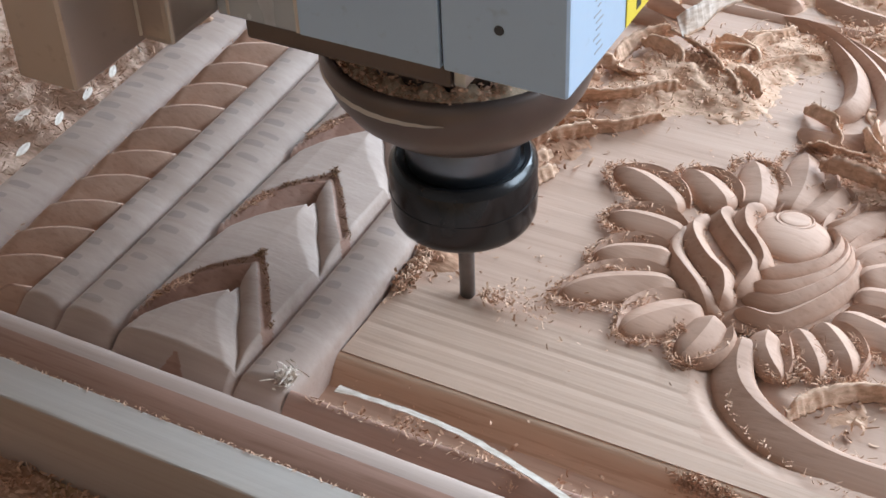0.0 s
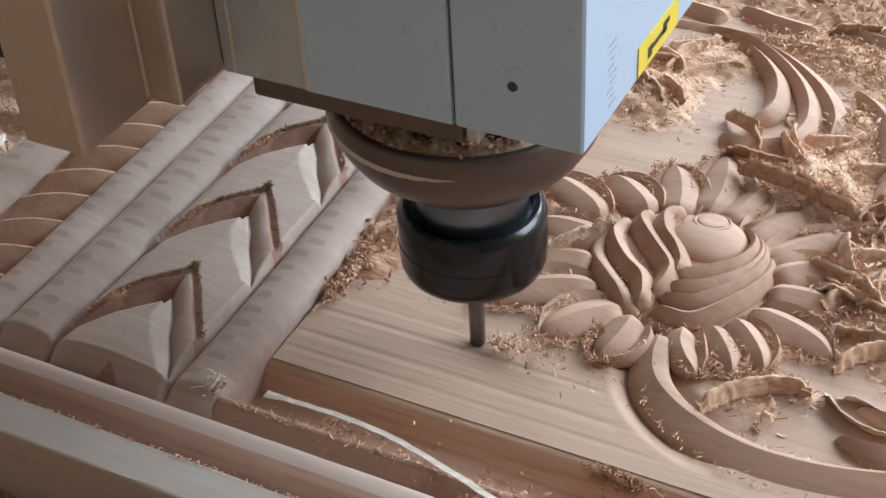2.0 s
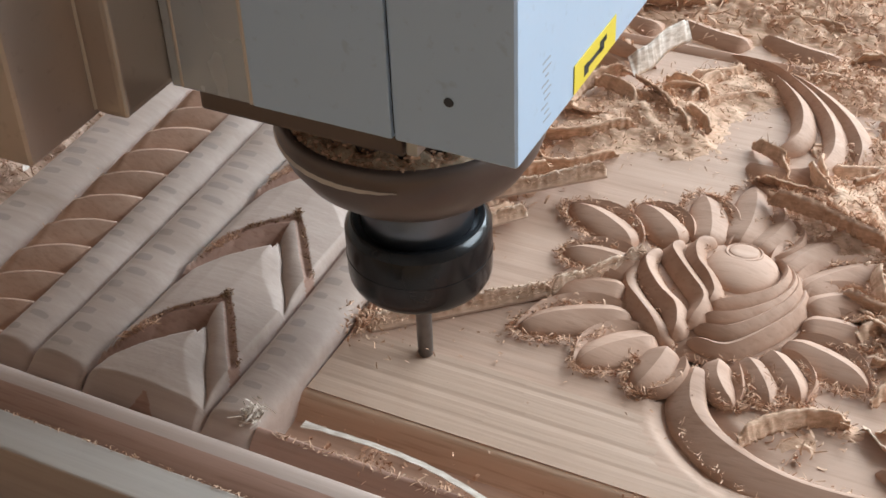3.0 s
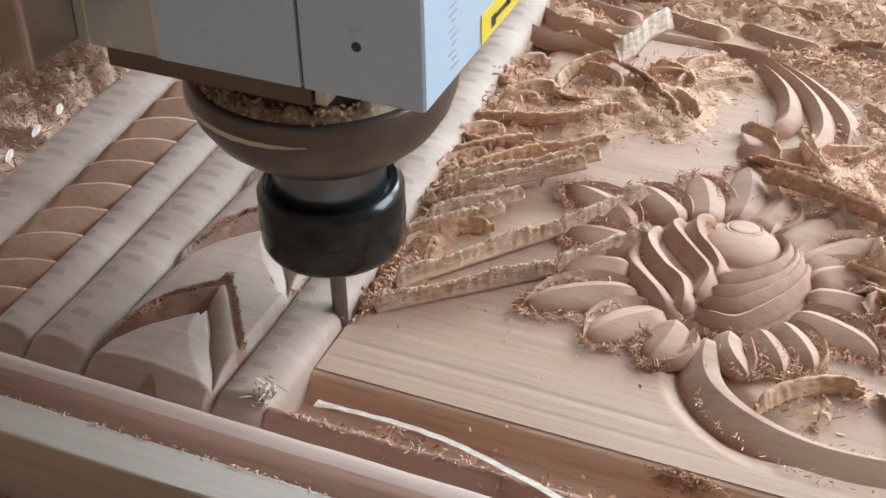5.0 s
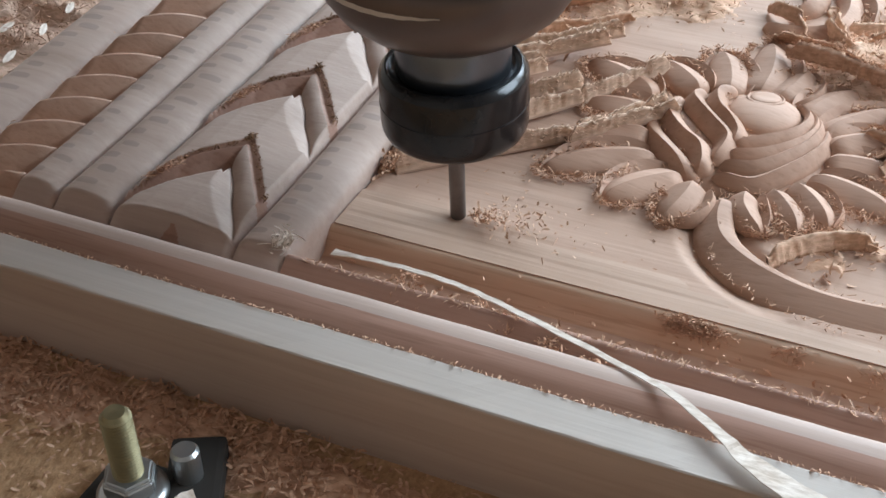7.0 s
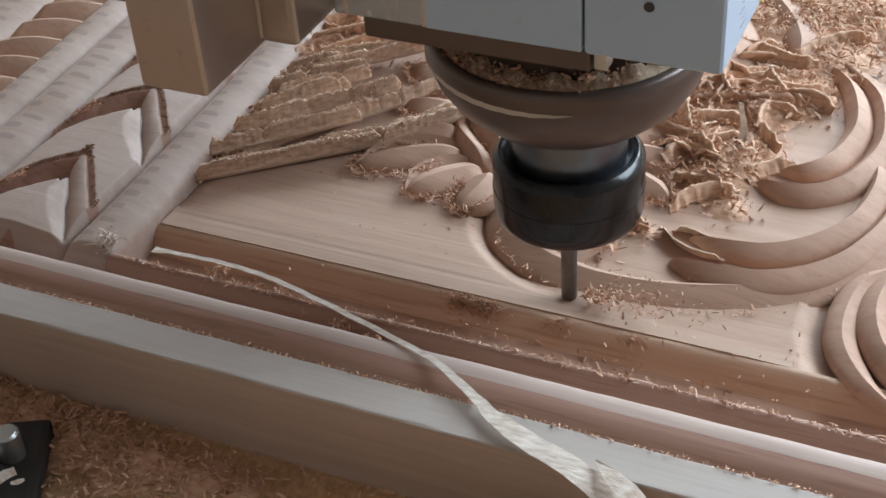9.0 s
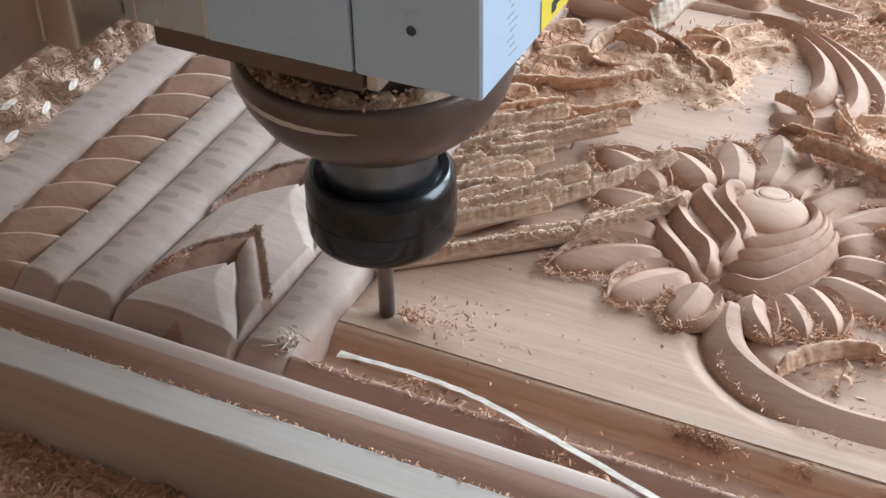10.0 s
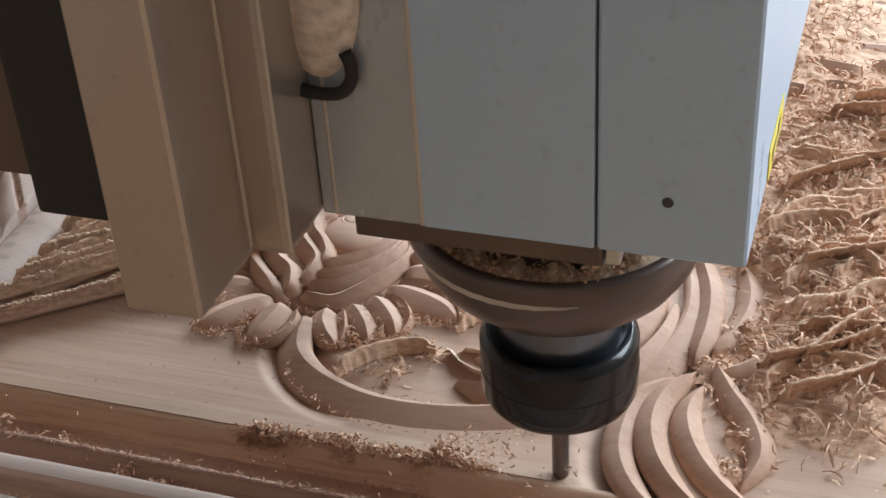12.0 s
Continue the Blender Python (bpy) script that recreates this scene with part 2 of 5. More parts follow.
def blade(name, pts, width, height, crest=0.6, base=-3.6, mat=None, parent=None, label="", taper=(0.0, 0.0), bulge=0.6, n=34, lift=None, dip=0.0, bulge2=None, fade=0.7, wall=0.0):
    """A carved raised leaf along a curve: two curved flanks that meet in a sharp crest line. crest: its place across, 0 left to 1 right, or several from start to end.
    lift: the height of the surface that it lies on, as a function of x and y. dip: how far a flank sags between crest and edge. bulge2: the roundness of the narrow flank. fade: how early the crest sinks towards the ends. wall: the share of the height that stands upright at the edges."""
    C = spline(pts, n)
    T = np.gradient(C, axis=0)
    T /= np.linalg.norm(T, axis=1)[:, None]
    N = np.stack([-T[:, 1], T[:, 0]], 1)
    u = np.linspace(0, 1, n)
    prof = np.minimum(1, np.minimum((u + 1e-3) / max(taper[0], 1e-3), (1 - u + 1e-3) / max(taper[1], 1e-3)))
    prof = np.sqrt(np.clip(1 - (1 - prof) ** 2, 0, 1))
    wv = np.interp(u, np.linspace(0, 1, len(width)), width) if isinstance(width, (list, tuple)) else np.full(n, width)
    w = wv * np.maximum(prof, 0.04)
    h = height * np.maximum(prof, 0.05) ** fade
    ridge = np.interp(u, np.linspace(0, 1, len(crest)), crest) if isinstance(crest, (list, tuple)) else np.full(n, crest)
    narrow = ridge.mean() < 0.5
    k = 9
    verts, faces = [], []
    for side in (0, 1):
        S = np.concatenate([[0.0], np.linspace(0.02, 1, k - 1)])
        for i in range(n):
            for s in S:
                across = (ridge[i] * s if side == 0 else 1 - (1 - ridge[i]) * s) - 0.5
                q = C[i] - N[i] * across * w[i]
                g = lift(q[0], q[1]) if lift else 0.0
                z = base + g + h[i] * (min(1.0, g / 2.2) if lift else 1.0) * (s ** (bulge2 if bulge2 and (narrow == (side == 0)) else bulge) * (1 - wall) + (wall if s > 0 else 0.0) - dip * math.sin(s * math.pi))
                verts.append((q[0] * MM, q[1] * MM, z * MM))
        o = side * n * k
        for i in range(n - 1):
            for j in range(k - 1):
                a = o + i * k + j
                f = (a, a + 1, a + k + 1, a + k)
                faces.append(f if side else f[::-1])
    return mesh_ob(name, verts, faces, mat or WOOD, parent, label)


def flakes(name, n, place, length, width, curl, mat, parent=None, label="", seed=1, flat=0.5, seg=4):
    """n small curled chips in one mesh. place: a function of the random generator that gives a point in millimetres."""
    g = np.random.default_rng(seed)
    V, F = [], []
    for k in range(n):
        c = np.array(place(g))
        L, W = g.uniform(*length), g.uniform(*width)
        a = g.uniform(0, 2 * math.pi)
        d = np.array([math.cos(a), math.sin(a), g.normal(0, flat)])
        d /= np.linalg.norm(d)
        sd = np.cross(d, g.normal(0, 1, 3) * np.array([flat, flat, 1.0]) + np.array([0, 0, 0.3]))
        sd /= np.linalg.norm(sd) + 1e-9
        up = np.cross(sd, d)
        total = g.uniform(*curl)
        o = len(V)
        pos, ang = c - d * L * 0.5, -total / 2
        for i in range(seg + 1):
            tw = W * 0.5 * (1 - 0.55 * abs(2 * i / seg - 1) * g.uniform(0.4, 1))
            V.append((pos + sd * tw) * MM)
            V.append((pos - sd * tw) * MM)
            pos = pos + (d * math.cos(ang) + up * math.sin(ang)) * L / seg
            ang += total / seg
        for i in range(seg):
            F.append((o + 2 * i, o + 2 * i + 1, o + 2 * i + 3, o + 2 * i + 2))
    return mesh_ob(name, V, F, mat, parent, label)


def ribbon_mesh(name, pts, high, mat, ribs=2.6, amp=0.45, lean=0.15, seed=0, thick=0.8, jag=0.5, wave=0.8, fur=1.6):
    """Mesh data of a ribbed shaving that stands on its edge along a curve through pts (millimetres, from its own origin)."""
    g = np.random.default_rng(seed)
    length = float(np.sum(np.linalg.norm(np.diff(spline(pts, 40), axis=0), axis=1)))
    n = max(12, int(length / 0.55))
    C = spline(pts, n)
    if C.shape[1] == 2:
        C = np.concatenate([C, np.zeros((n, 1))], 1)
    T = np.gradient(C[:, :2], axis=0)
    T /= np.linalg.norm(T, axis=1)[:, None] + 1e-9
    N = np.stack([-T[:, 1], T[:, 0], np.zeros(n)], 1)
    s = np.linspace(0, length, n)
    ph = np.cumsum(g.uniform(0.2, 1.8, n)) * length / n / ribs
    rib = amp * (1.0 + 0.5 * np.sin(s * 0.29 + seed)) * np.abs(np.sin(math.pi * ph)) + g.normal(0, 0.06, n)
    top = high * (1 - 0.06 * np.abs(np.sin(s * 0.7 + seed)) - 0.10 * np.abs(np.sin(s * 0.13 + seed * 2.1))) + 0.5 * jag * g.uniform(-0.6, 0.6, n)
    top *= np.clip(np.minimum(s, length - s) / 2.5, 0.55, 1)
    drift = wave * np.sin(s * 0.16 + seed * 1.7)
    k = 7
    knots = g.normal(0, 0.16 * min(1.0, amp / 0.3), (n, k)) * np.array([1, 1, 1, 1, 1, 0.6, 0.1])
    V, F = [], []
    for side in (1, -1):
        for i in range(n):
            for j in range(k):
                v = j / (k - 1)
                off = lean * high * v + 1.35 * rib[i] * (1 - 0.8 * v ** 2.5) + drift[i] * v + knots[i, j] + side * thick / 2
                p = C[i] + N[i] * off + np.array([0, 0, top[i] * v + (0.3 * g.uniform(-1, 1) * jag if j in (0, k - 1) else 0)])
                V.append(p * MM)
    h = n * k
    for i in range(n - 1):
        for j in range(k - 1):
            a = i * k + j
            F.append((a, a + k, a + k + 1, a + 1))
            F.append((h + a, h + a + 1, h + a + k + 1, h + a + k))
        a = i * k + k - 1
        F.append((a, a + k, h + a + k, h + a))
        a = i * k
        F.append((a, h + a, h + a + k, a + k))
    for q in range(int(n * 2.2 * fur)):
        i = int(g.integers(0, n - 1))
        low = g.random() < 0.65
        root = np.array(V[i * k + (0 if low else k - 1)]) / MM + np.array([0, 0, g.uniform(0, 0.35) * high if low else 0])
        tip = root + N[i] * g.normal(0, 0.9) + np.append(T[i], 0) * g.normal(0, 0.8) + np.array([0, 0, g.normal(-0.3 if low else 0.7, 0.5)])
        o = len(V)
        V += [(root + np.append(T[i], 0) * 0.14) * MM, (root - np.append(T[i], 0) * 0.14) * MM, tip * MM]
        F.append((o, o + 1, o + 2))
    me = bpy.data.meshes.new(name)
    me.from_pydata([tuple(v) for v in V], [], F)
    me.materials.append(mat)
    me.shade_smooth()
    return me


def bed(name, spots, label, mat, base=-3.0, step=1.1, rough=1.0, seed=2, scale=0.9):
    """The lumpy body of a heap of chips: spots of x, y, spread and height."""
    xs = np.arange(min(a - 2.2 * s for a, _, s, _ in spots), max(a + 2.2 * s for a, _, s, _ in spots), step)
    ys = np.arange(min(b - 2.2 * s for _, b, s, _ in spots), max(b + 2.2 * s for _, b, s, _ in spots), step)
    X, Y = np.meshgrid(xs, ys)
    Z = sum(h * np.exp(-((X - a) ** 2 + (Y - b) ** 2) / (2 * s * s)) for a, b, s, h in spots) * scale
    lump = np.array([[noise.noise((x * 0.16 + seed, y * 0.16, 0.0)) * 0.9 + noise.noise((x * 0.45, y * 0.45 + seed, 3.0)) * 0.7 + noise.noise((x * 1.1, y * 1.1, 7.0)) * 0.35 for x in xs] for y in ys])
    Z = Z - 1.0 + lump * rough * (0.5 + 0.35 * Z)
    keep = Z > -0.35
    face = keep[:-1, :-1] | keep[:-1, 1:] | keep[1:, 1:] | keep[1:, :-1]
    idx = np.arange(X.size).reshape(X.shape)
    quads = np.stack([idx[:-1, :-1], idx[:-1, 1:], idx[1:, 1:], idx[1:, :-1]], -1)[face]
    used, inv = np.unique(quads, return_inverse=True)
    P = np.stack([X, Y, base + np.maximum(Z, -1.2)], -1).reshape(-1, 3)[used] * MM
    ob = mesh_ob(name, P.tolist(), inv.reshape(-1, 4).tolist(), mat)
    return tagged(ob, label, "wood chips", kind="stuff")


def dome(x, y, cx=95.6, cy=92.4, r=24.6, h=3.6):
    """The height of the flower's boss over the ground of the panel."""
    q = ((x - cx) ** 2 + (y - cy) ** 2) / (r * r)
    return h * max(0.0, 1 - q) ** 0.5


# ---- room ----
def room():
    def slab(name, mat, label, category, *boxes):
        bm = bmesh.new()
        for q in boxes:
            box(bm, *q)
        return tagged(part(name, bm, mat), label, category, kind="structure")

    slab("floor", FLOORM, "dusty grey concrete workshop floor", "floor", (-2200, 1600, -2400, 2600, -1000, -900))
    slab("ceiling", WALLM, "dim brown workshop ceiling", "ceiling", (-2200, 1600, -2400, 2600, 2900, 3000))
    slab("wall_west", WALLM, "dim brown workshop wall", "wall", (-2300, -2200, -2400, 2600, -900, 2900))
    slab("wall_east", WALLM, "dim brown workshop wall with a window opening", "wall", (1600, 1700, -2400, 480, -900, 2900), (1600, 1700, 1720, 2600, -900, 2900), (1600, 1700, 480, 1720, -900, 580), (1600, 1700, 480, 1720, 1620, 2900))
    slab("wall_south", WALLM, "dim brown workshop wall", "wall", (-2200, 1600, -2500, -2400, -900, 2900))
    slab("wall_north", WALLM, "dim brown workshop wall with a window opening", "wall", (-2200, -820, 2600, 2700, -900, 2900), (1520, 1600, 2600, 2700, -900, 2900), (-820, 1520, 2600, 2700, -900, 550), (-820, 1520, 2600, 2700, 1690, 2900))
    bm = bmesh.new()
    box(bm, -900, 1000, -420, 1700, -60, -20, 1.0)
    tagged(part("machine_table", bm, MDF), "brown dusty board of the machine table under the panel", "table", kind="structure")
    bm = bmesh.new()
    box(bm, -850, -750, -380, 1600, -900, -62)
    box(bm, 850, 950, -380, 1600, -900, -62)
    tagged(part("machine_frame", bm, GREY), "grey steel frame under the machine table", "frame", kind="structure")


room()

# ---- carved panel ----
panel = new("carved_panel")
tagged(panel, "half-carved brown wooden panel with flowers, vines and borders", "wood panel")
X0, X1 = -330, 520
GROUND = -3.0
VINE_LINE = [(99.5, 65), (100.2, 56), (103, 48.5), (108.5, 42.5), (116, 38), (125, 34.8), (134, 33.6), (145, 34.2), (157, 36.8), (169, 41.4), (180, 48.8), (190, 59), (197, 73), (200, 90), (197, 110), (189, 131), (177, 149), (160, 165)]
SPRAY_LINE = [(199, 64), (191.5, 54), (189.5, 42), (191, 31), (197, 21), (207, 13)]


def borders():
    bm = bmesh.new()
    box(bm, X0, X1, -29.4, 470, -20, -9.5)
    part("base_board", bm, WOOD, panel)
    g = np.random.default_rng(4)

    def rail(name, prof, x0, x1, mat, label="", step=6.0, wob=0.06):
        xs = np.arange(x0, x1 + step, step)
        P = np.array([[(x, y + g.normal(0, wob), z + g.normal(0, wob) * (0 if i in (0, len(prof) - 1) else 1)) for i, (y, z) in enumerate(prof)] for x in xs])
        return grid_mesh(name, P, mat, panel, label)

    strip = [(-29.9, 3.1), (-29.6, 3.35), (-29.2, 3.4), (-25, 3.4), (-20.3, 3.4), (-20.0, 3.2), (-19.7, -3.0), (-19.6, -9.0)]
    o = rail("edge_strip", strip, X0, X1, RAWEDGE, "planed pale outer edge of the panel", wob=0.04)
    o.data.shade_flat()
    rail("edge_face", [(-30, -20), (-30, -12), (-30, -4), (-30, 2.6), (-29.9, 3.1)], X0, X1, SAWN, "greyish-brown sawn front face of the panel", wob=0.03).data.shade_flat()
    # bead in two tones: dark side, pale top, light and shade in colour
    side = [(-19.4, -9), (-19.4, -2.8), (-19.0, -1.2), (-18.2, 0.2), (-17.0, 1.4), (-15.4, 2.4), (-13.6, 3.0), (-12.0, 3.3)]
    rail("bead_rail", side, X0, X1, SHADEWOOD, wob=0.05)
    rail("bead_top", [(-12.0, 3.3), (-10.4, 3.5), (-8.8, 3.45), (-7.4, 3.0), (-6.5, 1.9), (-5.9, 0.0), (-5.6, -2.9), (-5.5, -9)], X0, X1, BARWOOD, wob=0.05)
    # the fillet takes the same shade-darkened wood
    fil = [(-5.4, -9), (-5.4, -2.9), (-3.6, -2.0), (-1.4, 0.3), (-0.2, 1.3), (0.7, 1.5), (1.5, 1.0), (2.3, -2.0), (2.8, -5.5), (3.2, -8.6), (3.3, -9.4)]
    rail("fillet", fil, 15.5, X1, SHADEWOOD, wob=0.10)
    chan = [(3.0, -8.8), (5.0, -8.9), (9.0, -9.0), (13.0, -8.9), (14.8, -8.6)]
    rail("channel", chan, 15.7, X1, WOOD, wob=0.07)
    # sloping side in a lighter tan of its own, its light in the colour
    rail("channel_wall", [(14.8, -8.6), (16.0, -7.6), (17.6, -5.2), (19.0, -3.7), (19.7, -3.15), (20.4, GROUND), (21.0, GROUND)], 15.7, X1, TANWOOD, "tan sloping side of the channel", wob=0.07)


borders()


def ground():
    """The levelled ground between the carvings, with faint cutter tracks."""
    g = np.random.default_rng(9)
    xs = np.concatenate([[16.0, 16.6, 18.5], np.arange(20, 84, 3.0), np.arange(84, 216, 0.9), np.arange(216, 300, 3.0), [X1]])
    ys = np.concatenate([np.arange(20.8, 240, 0.7), [300, 470]])
    track = np.interp(ys, np.arange(20, 480, 2.8), g.normal(0, 0.035, len(np.arange(20, 480, 2.8))))
    P = np.zeros((len(ys), len(xs), 3))
    P[..., 0], P[..., 1] = xs[None], ys[:, None]
    P[..., 2] = GROUND + track[:, None] + g.normal(0, 0.012, P.shape[:2])
    # the ground falls away to the foot of the vine and of the leaf spray
    for line, reach, deep, wide, till in ((spline(VINE_LINE[:6], 40), 9.4, 1.9, 3.8, 128.0), (spline(SPRAY_LINE, 40), 10.0, 1.9, 4.2, 999.0)):
        near = np.full(P.shape[:2], 99.0)
        for q in line:
            near = np.minimum(near, np.hypot(P[..., 0] - q[0], P[..., 1] - q[1]))
        P[..., 2] -= deep * np.clip((reach - near) / wide, 0, 1) * np.clip((till - P[..., 0]) / 16.0, 0, 1)
    P[:, 0, 2] -= 0.9
    P[:, 1, 2] -= 0.7
    grid_mesh("panel_ground", P, GROUNDWOOD, panel)
    bm = bmesh.new()
    box(bm, 16, X1, 20.6, 469, -9.6, -5.4)
    part("panel_core", bm, WOOD, panel)


ground()


def end_slope(y):
    """How far a border has risen behind its cut-back front end."""
    u = np.clip((y + 5.2) / 6.0, 0, 1)
    return u


def bend(y):
    """How far the borders stray to the west on their way to the far side."""
    u = np.maximum(np.asarray(y, float) - 20.0, 0.0)
    return 0.022 * u + 0.00015 * u * u


def bar(name, x0, x1, crown, seed, y1=300.0, low=-2.6, shift=0.5, power=0.55):
    """A rounded bar along y with small step marks left by the cutter."""
    g = np.random.default_rng(seed)
    ys = np.concatenate([np.linspace(-5.2, 2.0, 9), np.arange(2.6, y1, 1.1)])
    n = 26

    def top(u):
        us = u ** (math.log(0.5) / math.log(shift))
        return low + (crown - low) * math.sin(math.pi * us) ** power

    P = np.zeros((len(ys), n, 3))
    for i, y in enumerate(ys):
        for j in range(n):
            u = 0.5 - 0.5 * math.cos(math.pi * j / (n - 1))
            z = top(u) + g.normal(0, 0.008)
            P[i, j] = (x0 + (x1 - x0) * u - bend(y), y, -2.9 + (z + 2.9) * end_slope(y))
    ob = grid_mesh(name, P, BARWOOD, panel, closed_base=-9.6)
    # darker patches for the cutter's depth steps: the shade on each is put in as colour
    V, F = [], []
    for k in range(int((min(y1, 220) - 4) / 5.9)):
        y = 4.5 + 5.9 * k + g.uniform(-0.5, 0.5)
        j0 = int(g.integers(5, 8)) + 2 * (k % 2)
        deep = g.uniform(2.0, 3.0)
        o, count = len(V), int(g.integers(6, 9))
        for j in range(j0, j0 + count):
            u = 0.5 - 0.5 * math.cos(math.pi * j / (n - 1))
            ease = 0.18 * abs(2 * (j - j0) / (count - 1) - 1) ** 3
            for dy in (deep * ease, deep * (1 - ease)):
                yy = y + dy - 0.8 * u
                V.append(((x0 + (x1 - x0) * u - bend(yy)) * MM, yy * MM, (top(u) + 0.035) * MM))
        F += [(o + 2 * q, o + 2 * q + 2, o + 2 * q + 3, o + 2 * q + 1) for q in range(count - 1)]
    tagged(mesh_ob("cutter_scuffing", V, F, STEPSHADE, ob, smooth=False), "faint cutter marks, their shade set in darker wood", kind="stuff")
    return ob


bar("border_bar", -99, -80.6, 3.4, 1, low=-1.0, power=0.30)
bar("ridge", -62, -49.4, 3.6, 2, low=-2.6, shift=0.44, power=0.27)
bar("ridge", -49.4, -33, 3.8, 3, low=-2.6, shift=0.44, power=0.27)
bar("border_bar", 2, 16, 3.2, 4, low=-2.4, shift=0.46, power=0.28)


def rope(x0, x1, pitch, count, height, phase):
    """A twisted rope border: slanted leaves, one behind another."""
    nx, npp = 24, 21
    for k in range(count):
        P = np.zeros((npp, nx, 3))
        for j in range(nx):
            u = j / (nx - 1)
            x = x0 + (x1 - x0) * u
            shear = float(np.interp(u, (0, 0.1, 0.2, 0.45, 0.75, 1), (0, 4.0, 7.2, 13.0, 18.5, 22.0)))
            env = max(0.02, min(1.0, u / 0.30)) ** 0.7 * (1 - 0.45 * max(0.0, (u - 0.36) / 0.64) ** 1.6)
            for i in range(npp):
                p = i / (npp - 1)
                rise = (p / 0.86) ** 0.66 if p < 0.86 else 1 - ((p - 0.86) / 0.14) ** 1.2
                y = phase + pitch * (k + p) + shear
                z = -2.6 + (height + 2.6) * env * (0.06 + 0.94 * rise)
                P[i, j] = (x - bend(y), y, -2.9 + (z + 2.9) * float(end_slope(np.array(y))))
        if P[..., 1].max() > -4.5:
            P[..., 1] = np.maximum(P[..., 1], -5.2 + 0.01 * np.arange(npp)[:, None])
            grid_mesh("rope_leaf", P, WOOD, panel, closed_base=-3.4)


rope(-81.0, -61.6, 12.3, 20, 6.2, -28.9)


def border_bed(name, x0, x1, top):
    """The sunk bed on which a border is carved."""
    ys = np.arange(-5.0, 262, 8.0)
    P = np.array([[(x - bend(y), y, top) for x in np.linspace(x0, x1, 4)] for y in ys])
    grid_mesh(name, P, WOOD, panel, closed_base=-9.6)


border_bed("rope_bed", -81.4, -61.2, -2.7)
border_bed("outer_bed", -140.0, -98.6, -2.7)


def chevron_height(x, v):
    """Height of the chevron border at x and v, the way along one repeat of 37 mm: raised scales that overlap like shingles."""
    t = lambda xs, ys: float(np.interp(x, xs, ys))
    slope = 0.04
    if x < -15.2:
        lo = t((-33, -30, -25, -20, -15), (-4, 5.6, 12.2, 17.4, 22))
        crest = t((-32, -30, -26, -20, -15), (4.5, 13, 23, 29.2, 32.2))
        rim = t((-32, -30, -29, -24, -19, -15), (6, 16.5, 20, 27, 32, 36))
        zr = t((-32, -29, -24), (3.0, 4.2, 4.9))
        zc = zr - 0.6
        if v >= rim:
            return zr - slope * (v - rim)
        if v >= crest:
            f = (v - crest) / max(rim - crest, 0.3)
            return zc - 0.5 * f / 0.3 if f < 0.3 else zc - 0.5 + (zr - zc + 0.5) * ((f - 0.3) / 0.7) ** 0.8
        if v >= lo + 1.8:
            return -2.8 + (zc + 2.8) * ((v - lo - 1.8) / max(crest - lo - 1.8, 0.3)) ** 0.85
        zl = zr - slope * (lo - rim + 37.0)
        if v >= lo:
            return zl - (zl + 2.8) * (v - lo) / 1.8
        return zr - slope * (v - rim + 37.0)
    a, b = t((-17, -14, -10, -4, 1), (21, 15, 9, 3, -3)), t((-15, -10, -7, -2, 1, 2), (26, 19, 13, 6, 0, -2))
    leaf, edge = t((-14, -10, -6, 0, 2), (33, 27, 21, 13, 10)), t((-14, -9, -5, 1, 2), (36.4, 30.4, 24.6, 16, 14))
    ze = t((-15, 1.5), (4.9, 3.8))
    za = ze - slope * (a - edge + 37.0)
    if v >= edge:
        return ze - slope * (v - edge)
    if v >= leaf:
        f = (v - leaf) / (edge - leaf)
        return ze - 0.5 - 0.5 * f / 0.3 if f < 0.3 else ze - 1.0 + 1.0 * ((f - 0.3) / 0.7) ** 0.8
    if v >= b:
        f = (v - b) / (leaf - b)
        return za - 2.6 + (ze - 0.5 - za + 2.6) * math.sin(f * math.pi / 2) ** 0.6
    if v >= a:
        f = (v - a) / (b - a)
        return za - 1.8 * f - (0.8 * (f - 0.85) / 0.15 if f > 0.85 else 0.0)
    return ze - slope * (v - edge + 37.0)


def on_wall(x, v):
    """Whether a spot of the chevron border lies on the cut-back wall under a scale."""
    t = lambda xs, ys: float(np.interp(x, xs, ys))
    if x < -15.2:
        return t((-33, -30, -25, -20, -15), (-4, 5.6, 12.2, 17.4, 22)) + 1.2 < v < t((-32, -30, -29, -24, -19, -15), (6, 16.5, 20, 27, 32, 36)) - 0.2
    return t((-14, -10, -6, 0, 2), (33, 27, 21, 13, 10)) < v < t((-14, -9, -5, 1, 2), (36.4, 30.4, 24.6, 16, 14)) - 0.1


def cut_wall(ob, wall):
    """Takes the marked faces out of a chevron and makes them a part of their own, in the shade-darkened wood."""
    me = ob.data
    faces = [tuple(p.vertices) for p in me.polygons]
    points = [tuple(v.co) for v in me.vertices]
    for name, keep, mat, up in (("chevron", [f for f, w in zip(faces, wall) if not w], BARWOOD, panel), ("chevron_wall", [f for f, w in zip(faces, wall) if w], SHADEWOOD, None)):
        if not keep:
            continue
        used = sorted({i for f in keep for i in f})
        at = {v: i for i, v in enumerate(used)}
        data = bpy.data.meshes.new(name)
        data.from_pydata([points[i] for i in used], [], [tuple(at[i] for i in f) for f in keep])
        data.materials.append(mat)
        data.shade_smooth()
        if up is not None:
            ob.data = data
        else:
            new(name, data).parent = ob


